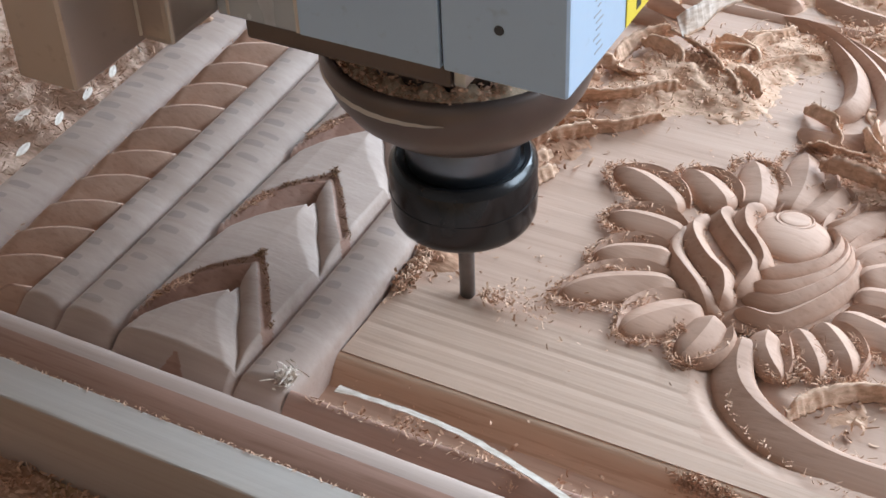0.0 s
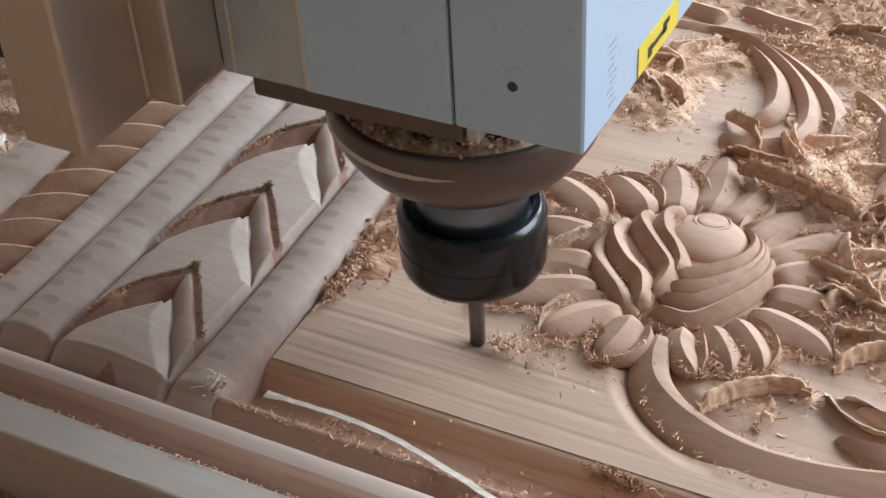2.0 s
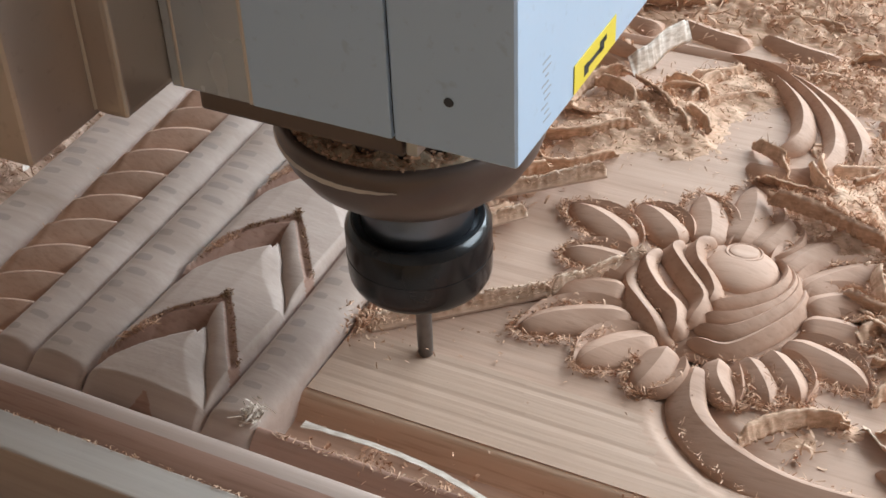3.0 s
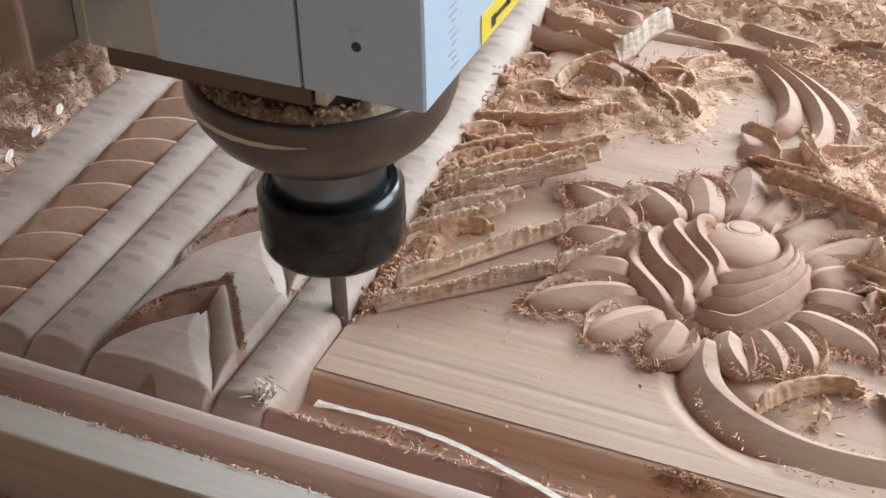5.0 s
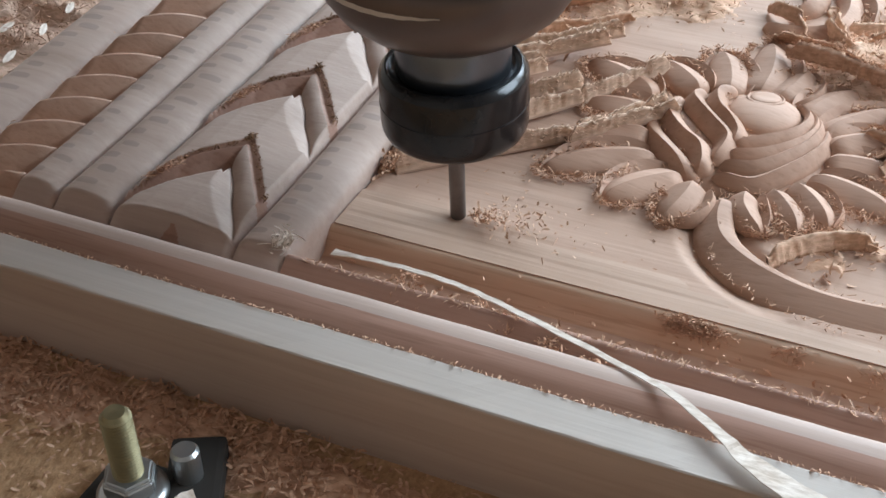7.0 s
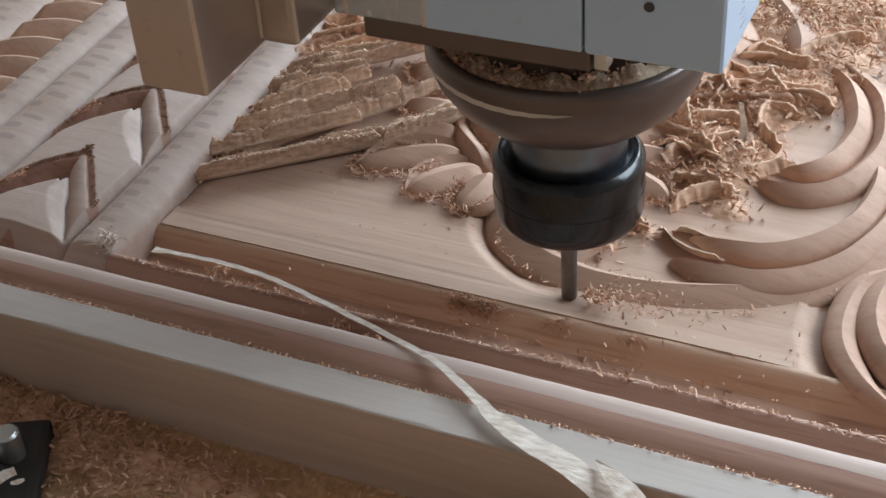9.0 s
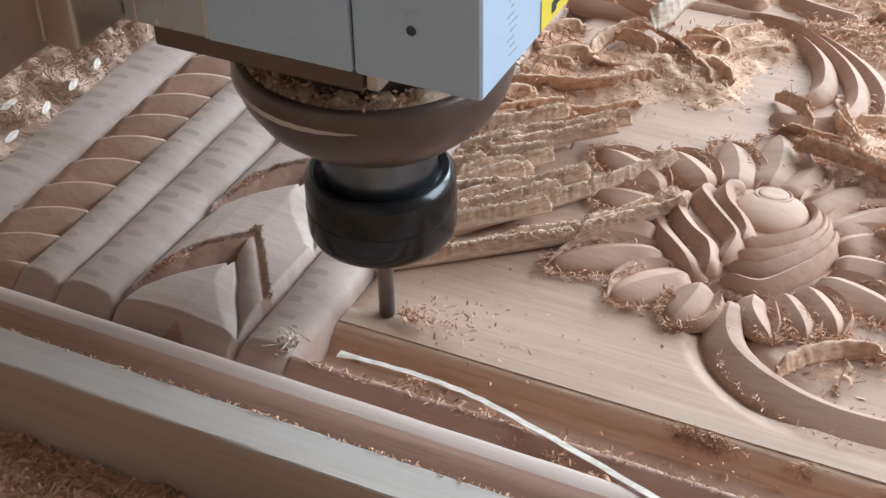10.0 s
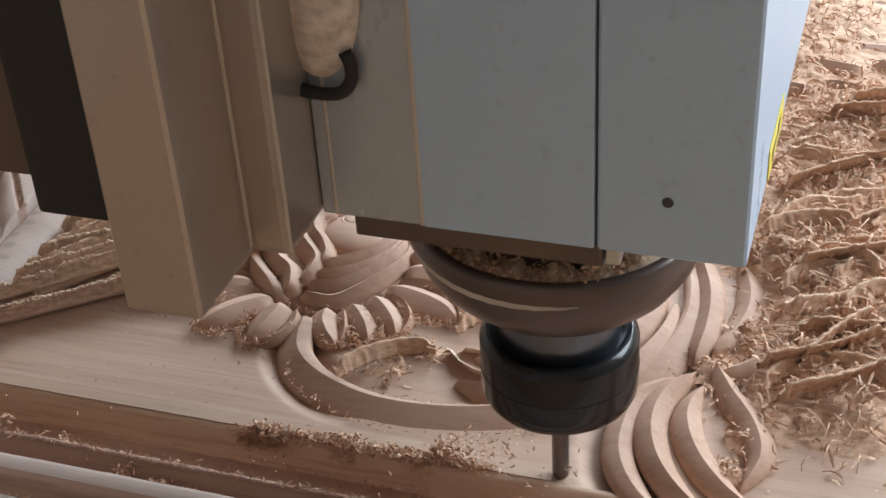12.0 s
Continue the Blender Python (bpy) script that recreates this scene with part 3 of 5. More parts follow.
def chevrons():
    g = np.random.default_rng(12)
    xs = np.arange(-32, 2.01, 0.4)
    for k in range(-1, 7):
        ys = np.arange(37.0 * k, 37.0 * (k + 1) + 0.01, 0.37)
        ys = ys[ys > -5.5]
        if not len(ys):
            continue
        P = np.zeros((len(ys), len(xs), 3))
        for i, y in enumerate(ys):
            v = y - 37.0 * k
            for j, x in enumerate(xs):
                h = chevron_height(x, v)
                z = h + g.normal(0, 0.015)
                if abs(x - 2.0) < 2.0:
                    z = min(z, 2.9 - x * 2.0)
                P[i, j] = (x - bend(y), y, -2.9 + (z + 2.9) * float(end_slope(np.array(y))))
        ob = grid_mesh("chevron", P, BARWOOD, panel)
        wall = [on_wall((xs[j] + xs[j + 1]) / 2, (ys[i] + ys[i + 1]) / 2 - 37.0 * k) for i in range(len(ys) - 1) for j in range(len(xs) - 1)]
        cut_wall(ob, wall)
    border_bed("chevron_bed", -33.4, 2.2, -3.2)


chevrons()


# ---- flower ----
PETAL_RIMS = []
LOBE_LINES = []


def beside(pts, off):
    """A curve moved to its left by off."""
    C = spline(pts, 16)
    T = np.gradient(C, axis=0)
    T /= np.linalg.norm(T, axis=1)[:, None]
    return C + np.stack([-T[:, 1], T[:, 0]], 1) * off


def flower():
    n, m = 72, 22
    P = np.zeros((m, n + 1, 3))
    for i in range(m):
        r = 24.6 * (i / (m - 1)) ** 0.8
        for j in range(n + 1):
            a = 2 * math.pi * j / n
            x, y = 95.6 + r * math.cos(a), 92.4 + r * math.sin(a)
            P[i, j] = (x, y, -3.9 + dome(x, y))
    grid_mesh("flower_boss", P, WOOD, panel, "swirled shell-shaped centre of the flower")
    D = dict(parent=panel, base=-3.7, lift=dome, n=34)
    # the S-shaped lobes on one half, each with a steep flank
    for pts, w in (([(74.6, 97.5), (72.9, 93.2), (75.0, 86.6), (79.9, 80.7), (86.0, 74.8), (90.6, 69.2), (91.2, 67.4)], 6.4), ([(78.4, 103.5), (76.4, 98.3), (78.5, 92.4), (83.8, 85.7), (89.4, 81.1), (92.1, 75.2), (92.4, 71.0)], 6.6),
                   ([(83.2, 108.2), (81.4, 104.0), (84.2, 99.2), (89.4, 93.1), (95.0, 86.8), (95.8, 81.5), (94.5, 75.4)], 6.6), ([(90.2, 113.2), (86.9, 108.2), (89.1, 100.6), (93.6, 95.1), (97.2, 89.0), (97.4, 84.0)], 6.2)):
        LOBE_LINES.append(beside(pts, 1.6))
        blade("flower_lobe", beside(pts, -1.1), w, 3.7, crest=0.5, taper=(0.14, 0.14), bulge=0.62, bulge2=0.85, fade=0.8, **D)
    # the terraces that fan out below the eye
    inner = spline([(96.6, 86.0), (101.0, 90.6), (106.0, 95.4), (109.0, 101.5), (108.8, 108.5), (105.0, 113.0)], 16)
    outer = spline([(94.6, 69.6), (106.0, 69.8), (114.4, 79.4), (119.0, 90.5), (118.6, 101.0), (112.0, 111.5)], 16)
    for k in range(4):
        f = (k + 0.5) / 4
        C = inner * (1 - f) + outer * f
        C = C + np.array([1.2 * math.sin(2 * math.pi * f), 0]) * np.sin(np.linspace(0, math.pi, 16))[:, None]
        gap = float(np.mean(np.linalg.norm(inner - outer, axis=1))) / 4
        blade("flower_terrace", C, [gap * 0.9, gap * 1.2, gap * 1.25, gap * 1.1, gap * 0.85, gap * 0.5], 3.2, crest=0.40, taper=(0.10, 0.12), bulge=0.5, bulge2=0.5, fade=0.7, **D)
    # the smooth swelling that carries the eye
    P = np.zeros((16, 49, 3))
    for i in range(16):
        q = (i / 15) ** 0.8
        for j in range(49):
            a = 2 * math.pi * j / 48
            x, y = 99.2 + 9.8 * q * math.cos(a), 103.8 + 10.8 * q * math.sin(a)
            P[i, j] = (x, y, -4.0 + dome(x, y) + 3.2 * math.sqrt(max(0.0, 1 - q * q)))
    grid_mesh("eye_swelling", P, WOOD, panel)
    bm = bmesh.new()
    lathe(bm, [(5.3, -1.6), (5.0, -0.1), (4.7, 0.12), (4.5, 0.05), (4.35, -0.35), (4.1, -0.35), (3.95, 0.1), (3.6, 0.3), (2, 0.4), (0.3, 0.42)], 40, 0, 0)
    eye = part("flower_eye", bm, WOOD, panel, smooth=True)
    eye.matrix_local = pose(0.0983, 0.1086, 0.00145, -10, -1, 0)
    # petals: base, tip, width, place of the crest
    petals = [((68, 105), (46, 114.5), 11, 0.66), ((79.9, 110.9), (63.6, 121.4), 11, 0.64), ((88, 113.5), (78.5, 134), 11.5, 0.6), ((96, 116), (90.5, 144), 12, 0.6), ((101.5, 114), (104.6, 132), 10, 0.55), ((109, 109), (120.5, 126), 11, 0.36), ((116, 102.9), (136, 121), 10.5, 0.32),
              ((119, 97), (136, 106), 10.5, 0.3), ((120, 90.5), (137, 90.5), 10.5, 0.3), ((118.5, 81), (139.5, 72.5), 10.5, 0.33), ((115.2, 75.6), (126, 61.5), 8.5, 0.42), ((110.8, 71.5), (119.6, 57.8), 8.0, 0.48), ((105.6, 68.2), (112.2, 54.6), 8.0, 0.5), ((92, 66.5), (88.2, 50.5), 10, 0.4), ((86.0, 69.6), (72.4, 53.6), 12, 0.56),
              ((77.4, 75.0), (53.8, 60.0), 11.5, 0.66), ((73.4, 84.5), (55.8, 76.6), 11, 0.7), ((72.6, 95.0), (52.4, 94.0), 11, 0.7)]
    for i, ((bx, by), (tx, ty), w, c) in enumerate(petals):
        PETAL_RIMS.append((bx, by, tx, ty, w))
        bx, by = bx - (tx - bx) * 0.08, by - (ty - by) * 0.08
        dx, dy = tx - bx, ty - by
        L = math.hypot(dx, dy)
        side = 0.10 * (1 if c < 0.5 else -1)
        mid = (bx + dx * 0.5 - dy * side, by + dy * 0.5 + dx * side)
        # the rounded body, and a crescent-shaped leaf along its brighter side
        f = 1 if c > 0.5 else -1
        nx, ny = -dy / L * f, dx / L * f
        h = 4.1 + 0.3 * math.sin(i * 2.1)
        at = lambda u, o: (bx + dx * u + (mid[0] - bx - dx * 0.5) * 4 * u * (1 - u) + nx * o * w, by + dy * u + (mid[1] - by - dy * 0.5) * 4 * u * (1 - u) + ny * o * w)
        body = blade("petal", [at(0, 0.12), at(0.35, 0.16), at(0.7, 0.10), at(0.97, 0.0)], [w * 0.9, w * 1.0, w * 0.95, w * 0.8], h, crest=0.5 + (c - 0.5) * 0.5, base=-3.6, taper=(0.2, 0.55), bulge=0.62, bulge2=0.6, parent=panel, n=28, fade=0.6, wall=0.3)
        blade("petal_flank", [at(0.0, -0.30), at(0.35, -0.42), at(0.7, -0.36), at(1.0, -0.02)], [w * 0.4, w * 0.56, w * 0.54, w * 0.4], h * 0.84, crest=0.5 + 0.26 * f, base=-3.6, taper=(0.25, 0.6), bulge=0.9, bulge2=0.5, parent=body, n=26, fade=0.6, wall=0.15)


flower()


def vines():
    V = dict(parent=panel, bulge=0.55, bulge2=0.7, wall=0.22)
    blade("vine", VINE_LINE,
          [8, 9.5, 10, 10, 9.8, 9.4, 9.2, 9.2, 9.2, 9, 9, 9, 9, 9], 4.6, crest=(0.50, 0.42, 0.30, 0.24, 0.20, 0.18, 0.18, 0.18, 0.18, 0.18, 0.18, 0.18), taper=(0.02, 0.15), n=110, base=-5.0, parent=panel, bulge=0.82, bulge2=0.13, wall=0.22)
    blade("vine_leaf", [(146, 48), (155, 45.5), (166, 45.2), (177, 50), (187, 61), (193, 77), (194, 94)], [4, 7.5, 8.5, 8, 7.5, 6], 5.0, crest=0.30, taper=(0.3, 0.3), n=60, **V)
    blade("vine_leaf", [(148, 59), (158, 56.5), (168, 57.5), (178, 64.5), (186, 77), (188.5, 93), (186, 110)], [3, 7, 8, 7.5, 6], 4.7, crest=0.30, taper=(0.3, 0.3), n=60, **V)
    blade("vine_leaf", [(158, 88), (165, 84.5), (174, 86), (182, 95), (186.5, 113), (183, 134), (174, 150)], [3, 7, 8, 7.5, 7, 5], 5.0, crest=0.35, taper=(0.3, 0.3), n=60, **V)
    blade("vine_leaf", [(163, 94), (170, 95.5), (176, 104), (178.5, 120), (174, 138), (165, 152)], [3, 7, 8, 7, 5], 5.2, crest=0.4, taper=(0.3, 0.3), n=50, **V)
    # the next spray beyond the clear corner
    for pts, w, h in ((SPRAY_LINE, [6, 7.5, 8, 7.5, 5], 4.0), ([(203, 66), (197, 55), (196, 43), (200, 31), (208, 21), (219, 14)], [5, 8, 8.5, 7, 4], 5.2),
                      ([(206, 62), (203.5, 50), (207, 38), (215, 27), (224, 21)], [4, 8, 8, 5], 4.8), ([(207, 70), (212, 60), (219, 49), (222, 38), (219, 27)], [4, 8, 8, 4], 5.2),
                      ([(202, 70), (203, 85), (201, 102), (193, 121), (180, 142)], [6, 8, 8, 7, 5], 5.0), ([(206, 74), (211, 86), (212, 101), (206, 120)], [5, 8, 8, 4], 4.6),
                      ([(208, 66), (216, 72), (222, 84), (221, 98)], [4, 7, 7, 4], 4.4)):
        blade("spray_leaf", pts, w, h - 0.9, crest=0.48, taper=(0.2, 0.35), n=46, **V)
    # curls behind the flower
    for pts, w, h in (([(86, 153), (92, 150), (100, 150.5), (107, 157), (108, 169), (103, 183), (92, 197), (78, 208), (62, 212)], [5, 8, 8, 8, 8, 7, 6, 5, 4], 5.0), ([(92, 161), (96, 166), (97, 174), (93, 187), (82, 200), (68, 209)], [4, 7, 8, 7, 5, 4], 5.2),
                      ([(116, 160), (115, 172), (107, 186), (93, 199), (75, 210)], [5, 8, 8, 7, 4], 5.0), 
                      ([(134, 136), (138, 147), (136, 160), (128, 177), (116, 191)], [6, 12, 12, 10, 6], 5.2), ([(156, 150), (154, 164), (146, 180), (132, 196)], [6, 12, 11, 6], 5.0),
                      ([(-4, 210), (4, 199), (14, 195), (25, 194.5), (36, 190)], [4, 8, 8, 7, 4], 4.8), ([(2, 216), (14, 206), (28, 203), (44, 196)], [3, 6, 6, 3], 4.6)):
        blade("curl", pts, w, h, crest=0.42, taper=(0.25, 0.35), n=50, **V)


vines()


def far_border():
    """The border along the panel's other side, half buried in chips."""
    for k in range(9):
        x = -20 + 30.0 * k
        blade("border_leaf", [(x, 228), (x + 13, 223), (x + 28, 220)], 12, 4.4, crest=0.62, taper=(0.35, 0.12), bulge=0.7, parent=panel, n=26)
        blade("border_leaf", [(x + 14, 246), (x + 27, 241), (x + 42, 238)], 12, 4.2, crest=0.62, taper=(0.35, 0.12), bulge=0.7, parent=panel, n=26)
    for y, w in ((212, 7.0), (258, 10.0)):
        blade("border_bar", [(-30, y), (100, y), (250, y), (400, y)], w, 2.2, crest=0.5, taper=(0.01, 0.01), bulge=0.6, parent=panel, n=60)


far_border()


# ---- shavings and chips ----
def hairs(name, n, place, length, mat, label, seed, up=0.5):
    """Torn wood fibres along an edge."""
    return tagged(flakes(name, n, place, length, (0.12, 0.42), (-1.2, 1.2), mat, None, "", seed, up, 3), label, "wood fibres", kind="stuff")


VINE_SPOTS = spline(VINE_LINE[:13], 90)


def fibres():
    hairs("edge_fibres", 900, lambda g: (g.uniform(-120, 300), -20.1 + g.normal(0, 0.25), 3.5 + abs(g.normal(0, 0.25))), (0.4, 1.3), SHAVE, "torn fibres along the planed edge strip", 21)
    hairs("fillet_fibres", 700, lambda g: (g.uniform(20, 300), 0.6 + g.normal(0, 0.5), 1.4 + abs(g.normal(0, 0.3))), (0.6, 2.6), SHAVE, "torn fibres along the narrow fillet", 22)
    hairs("channel_fibres", 160, lambda g: (lambda u: (22 + 260 * g.random(), 15.8 + 4.4 * u, -7.7 + 4.6 * u))(g.random()), (0.5, 1.5), CHIP, "brown fuzz on the sloping channel wall", 23)

    def chev(g):
        k = g.integers(0, 6)
        if g.random() < 0.55:
            x = g.uniform(-31.5, -14.5)
            v, z = np.interp(x, (-32, -30, -29, -24, -19, -15), (6, 16.5, 20, 27, 32, 36)), np.interp(x, (-32, -29, -24, -14), (2.6, 3.9, 4.6, 4.6))
        else:
            x = -14.5 + 15.5 * g.random() ** 1.4
            v, z = np.interp(x, (-14, -9, -5, 1), (36.4, 30.4, 24.6, 16)), np.interp(x, (-14, 1.5), (4.6, 3.6))
        return (x + g.normal(0, 0.25) - bend(v + 37 * k), v + 37 * k + g.normal(0, 0.5) - 0.6, z - 0.3 + g.normal(0, 0.3))

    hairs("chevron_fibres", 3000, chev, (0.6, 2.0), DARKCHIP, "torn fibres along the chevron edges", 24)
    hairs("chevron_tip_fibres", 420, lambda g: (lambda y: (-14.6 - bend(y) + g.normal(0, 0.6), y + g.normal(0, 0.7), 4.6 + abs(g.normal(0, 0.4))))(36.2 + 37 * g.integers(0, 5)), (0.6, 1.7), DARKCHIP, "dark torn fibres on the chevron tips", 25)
    hairs("chevron_foot_fibres", 600, lambda g: (lambda w, y: (-31 - bend(y) + 6 * w + g.normal(0, 0.5), y + 9 * w + g.normal(0, 0.8), 3.4 + 1.2 * w + abs(g.normal(0, 0.5))))(g.random(), 12 + 37 * g.integers(0, 5)), (0.7, 2.4), CHIP, "torn fibres where chevrons meet the ridge", 29)
    def petal_rim(g):
        bx, by, tx, ty, w = PETAL_RIMS[g.integers(0, len(PETAL_RIMS))]
        u, s = 0.25 + 0.8 * g.random() ** 0.7, g.choice((-1, 1))
        d = np.array([tx - bx, ty - by])
        n = np.array([-d[1], d[0]]) / np.linalg.norm(d)
        half = 0.60 * w * math.sqrt(max(0.0, min(1.0, 1 - max(0.0, (u - 0.4) / 0.62) ** 2)))
        p = np.array([bx, by]) + d * u + n * s * half + g.normal(0, 0.5, 2)
        return (p[0], p[1], -2.6 + abs(g.normal(0, 1.1)))

    hairs("petal_fibres", 6500, petal_rim, (0.6, 2.6), CHIP, "brown torn fibres round the petals", 26)
    tagged(flakes("petal_curls", 700, petal_rim, (1.2, 3.4), (0.2, 0.6), (-3, 3), SHAVE, None, "", 30, 0.7, 4), "small torn curls caught between the petals", "wood fibres", kind="stuff")
    def lobe_edge(g):
        q = LOBE_LINES[g.integers(0, 4)][g.integers(3, 14)]
        x, y = q[0] + g.normal(0, 0.6), q[1] + g.normal(0, 0.7)
        return (x, y, -3.1 + dome(x, y) + abs(g.normal(0.6, 0.5)))

    hairs("lobe_fibres", 380, lobe_edge, (0.5, 1.6), CHIP, "torn fibres in the grooves of the flower's centre", 49)
    hairs("boss_fibres", 420, lambda g: (lambda a: (95.6 + 24.9 * math.cos(a) + g.normal(0, 0.5), 92.4 + 24.9 * math.sin(a) + g.normal(0, 0.5), -3.0 + abs(g.normal(0, 0.9))))(g.uniform(0, 2 * math.pi)), (0.5, 1.8), CHIP, "torn fibres round the flower's centre", 50)
    hairs("vine_fibres", 520, lambda g: (lambda q, s: (q[0] + g.normal(0, 0.6), q[1] + 5.2 * s + g.normal(0, 0.6), -3.0 + abs(g.normal(0, 0.9))))(VINE_SPOTS[g.integers(0, len(VINE_SPOTS))], g.choice((-1, 1, 1))), (0.6, 2.2), SHAVE, "torn fibres along the vine's foot", 40)
    hairs("rope_fibres", 420, lambda g: (lambda y: (-78 - bend(y) + g.normal(0, 1.6), y, 0.6 + abs(g.normal(0, 0.8))))(g.uniform(-3, 220)), (0.6, 2.0), CHIP, "torn fibres along the rope border", 27)
    # the white tuft on the bar's end
    tagged(flakes("fibre_tuft", 90, lambda g: (13.6 + g.normal(0, 1.2), 2.6 + g.normal(0, 1.3), 2.6 + abs(g.normal(0, 1.4))), (1.6, 4.5), (0.25, 0.7), (-2.5, 2.5), PALE, None, "", 28, 0.9, 4), "pale tuft of torn fibres on the bar's end", "wood fibres")


fibres()


def pile_height(x, y, spots):
    return sum(h * math.exp(-((x - cx) ** 2 + (y - cy) ** 2) / (2 * s * s)) for cx, cy, s, h in spots)


def heap(name, n, spots, label, seed, length=(1.6, 6.0), width=(0.25, 1.0), curl=(-4.0, 4.0), base=-3.0, mat=None, flat=0.45, body=True):
    """Chips strewn in heaps: spots of x, y, spread and height."""
    wts = np.array([s * s * (0.5 + h) for _, _, s, h in spots])
    wts = wts / wts.sum()

    def place(g):
        cx, cy, s, h = spots[g.choice(len(spots), p=wts)]
        x, y = cx + g.normal(0, s), cy + g.normal(0, s)
        return (x, y, base + 0.4 + pile_height(x, y, spots) * g.uniform(0.55, 1.02))

    if body:
        bed(name + "_body", spots, label + ", matted below", mat or CHIP, base, seed=seed)
    return tagged(flakes(name, n, place, length, width, curl, mat or CHIP, None, "", seed, flat, 4), label, "wood chips", kind="stuff")


SPRAY_SPOTS = [(226, 75, 8, 5), (234, 95, 10, 7), (228, 118, 9, 5), (240, 62, 9, 5), (222, 140, 10, 5), (236, 160, 12, 5), (215, 120, 8, 4), (245, 125, 12, 7), (222, 185, 14, 6), (240, 210, 16, 6), (205, 160, 10, 4), (222, 52, 5, 3), (255, 90, 12, 7)]


def heaps():
    heap("chips_beside_border", 800, [(20, 62, 5, 3), (19, 76, 6, 4), (20, 92, 7, 4), (18, 108, 7, 4), (22, 125, 8, 4), (16, 145, 8, 4), (10, 165, 8, 5), (18, 48, 2.5, 2)], "curly brown chips heaped beside the border bar", 31)
    heap("chips_behind_flower", 2200, [(45, 165, 9, 5), (60, 175, 9, 5), (66, 158, 6, 3), (40, 150, 7, 3), (110, 140, 7, 4), (122, 132, 8, 4), (75, 195, 8, 4), (120, 150, 8, 4)], "curly brown chips heaped behind the flower", 32, (0.9, 3.0), (0.15, 0.55), mat=SHAVE)
    heap("chips_beside_flower", 1100, [(146, 88, 6, 3.5), (152, 98, 6, 4), (140, 104, 5, 3), (154, 74, 4, 2), (128, 50, 3.5, 2), (150, 124, 7, 4), (160, 135, 7, 4), (138, 58, 3, 1.5), (136, 118, 6, 4)], "torn brown chips between flower and vine", 33, (1.2, 4.4), (0.2, 1.0), (-2.5, 2.5), mat=SHAVE)
    heap("chips_on_far_side", 4200, [(0, 235, 14, 4), (40, 245, 16, 4), (80, 250, 16, 5), (120, 240, 14, 4), (160, 230, 16, 5), (130, 215, 10, 4), (200, 240, 18, 5), (60, 262, 16, 5), (180, 190, 12, 4), (110, 270, 18, 5), (200, 280, 22, 6), (20, 215, 8, 2)], "thick litter of chips on the far border", 34, (2.0, 7.0), (0.25, 1.0), mat=SHAVE)
    heap("chips_round_curls", 3600, [(118, 168, 7, 2.6), (130, 178, 8, 3), (148, 172, 8, 3), (166, 158, 8, 3), (140, 202, 10, 4), (112, 206, 9, 3), (162, 188, 10, 4), (148, 140, 6, 3), (96, 212, 9, 3), (124, 150, 5, 3)], "torn chips lying round the curled leaves", 47, (1.2, 4.4), (0.2, 0.8), mat=SHAVE)
    heap("chips_beyond_spray", 4200, SPRAY_SPOTS, "thick litter of pale curly chips beyond the leaf spray", 35, (2.0, 7.0), (0.25, 0.95), mat=SHAVE)
    heap("chips_on_outer_border", 8000, [(-112, 60, 8, 2.5), (-114, 85, 9, 3.5), (-116, 110, 10, 6), (-112, 135, 10, 7), (-128, 70, 10, 4), (-132, 100, 12, 6), (-135, 130, 14, 9), (-112, 155, 12, 7), (-140, 50, 12, 4), (-107, 40, 6, 2.2), (-112, 128, 6, 7), (-118, 30, 7, 2.5), (-130, 20, 10, 3), (-106, 60, 4, 2.6), (-107, 80, 4, 3), (-109, 100, 4, 3.4), (-110, 10, 8, 2.5), (-125, 0, 10, 2.5), (-107, 118, 6, 5), (-120, 122, 8, 6)], "fine and curly chips covering the outer border", 36, (1.2, 5.0), (0.12, 0.55), base=-1.0, mat=FINECHIP)
    heap("dust_on_table", 5200, [(60, -60, 22, 1.0), (110, -62, 24, 1.0), (10, -40, 12, 2.0), (-20, -44, 12, 2.5), (35, -38, 10, 2.0), (160, -70, 24, 1.2), (60, -90, 30, 1.0), (-60, -50, 20, 3.0), (200, -60, 30, 1.2), (20, -85, 22, 1.5)], "fine sawdust strewn over the machine table", 37, (0.6, 3.0), (0.2, 0.9), (-1.5, 1.5), base=-20.2, flat=0.25, body=False, mat=SHAVE)
    heap("chips_on_table", 2400, [(0, -37, 5, 5.0), (16, -38, 5, 5.0), (32, -39, 5, 4.5), (48, -41, 5, 4.0), (62, -42, 5, 3.0), (76, -41, 4, 2.5), (-18, -40, 6, 5.0), (-40, -42, 8, 5.0), (-64, -44, 9, 5.0), (44, -48, 5, 2.0), (24, -50, 5, 2.5)], "curly chips piled on the table along the panel's front face", 48, (1.0, 4.0), (0.2, 0.9), (-3.0, 3.0), base=-20.2, mat=CHIP)
    heap("dust_on_ground", 320, [(40, 60, 18, 0.2), (60, 45, 18, 0.2), (75, 150, 18, 0.3), (170, 25, 20, 0.2), (110, 28, 16, 0.2), (230, 35, 14, 0.3)], "specks of sawdust on the levelled ground", 38, (0.4, 1.4), (0.2, 0.6), (-1, 1), base=-3.3, flat=0.15, body=False)
    def strands(name, n, spots, label, seed, base=-3.0):
        def place(g):
            cx, cy, s, h = spots[g.integers(0, len(spots))]
            x, y = cx + g.normal(0, s), cy + g.normal(0, s)
            return (x, y, base + 0.9 + pile_height(x, y, spots) * g.uniform(0.8, 1.0))

        return tagged(flakes(name, n, place, (4.0, 12.0), (0.25, 0.7), (-3.2, 3.2), SHAVE, None, "", seed, 0.35, 10), label, "wood chips", kind="stuff")

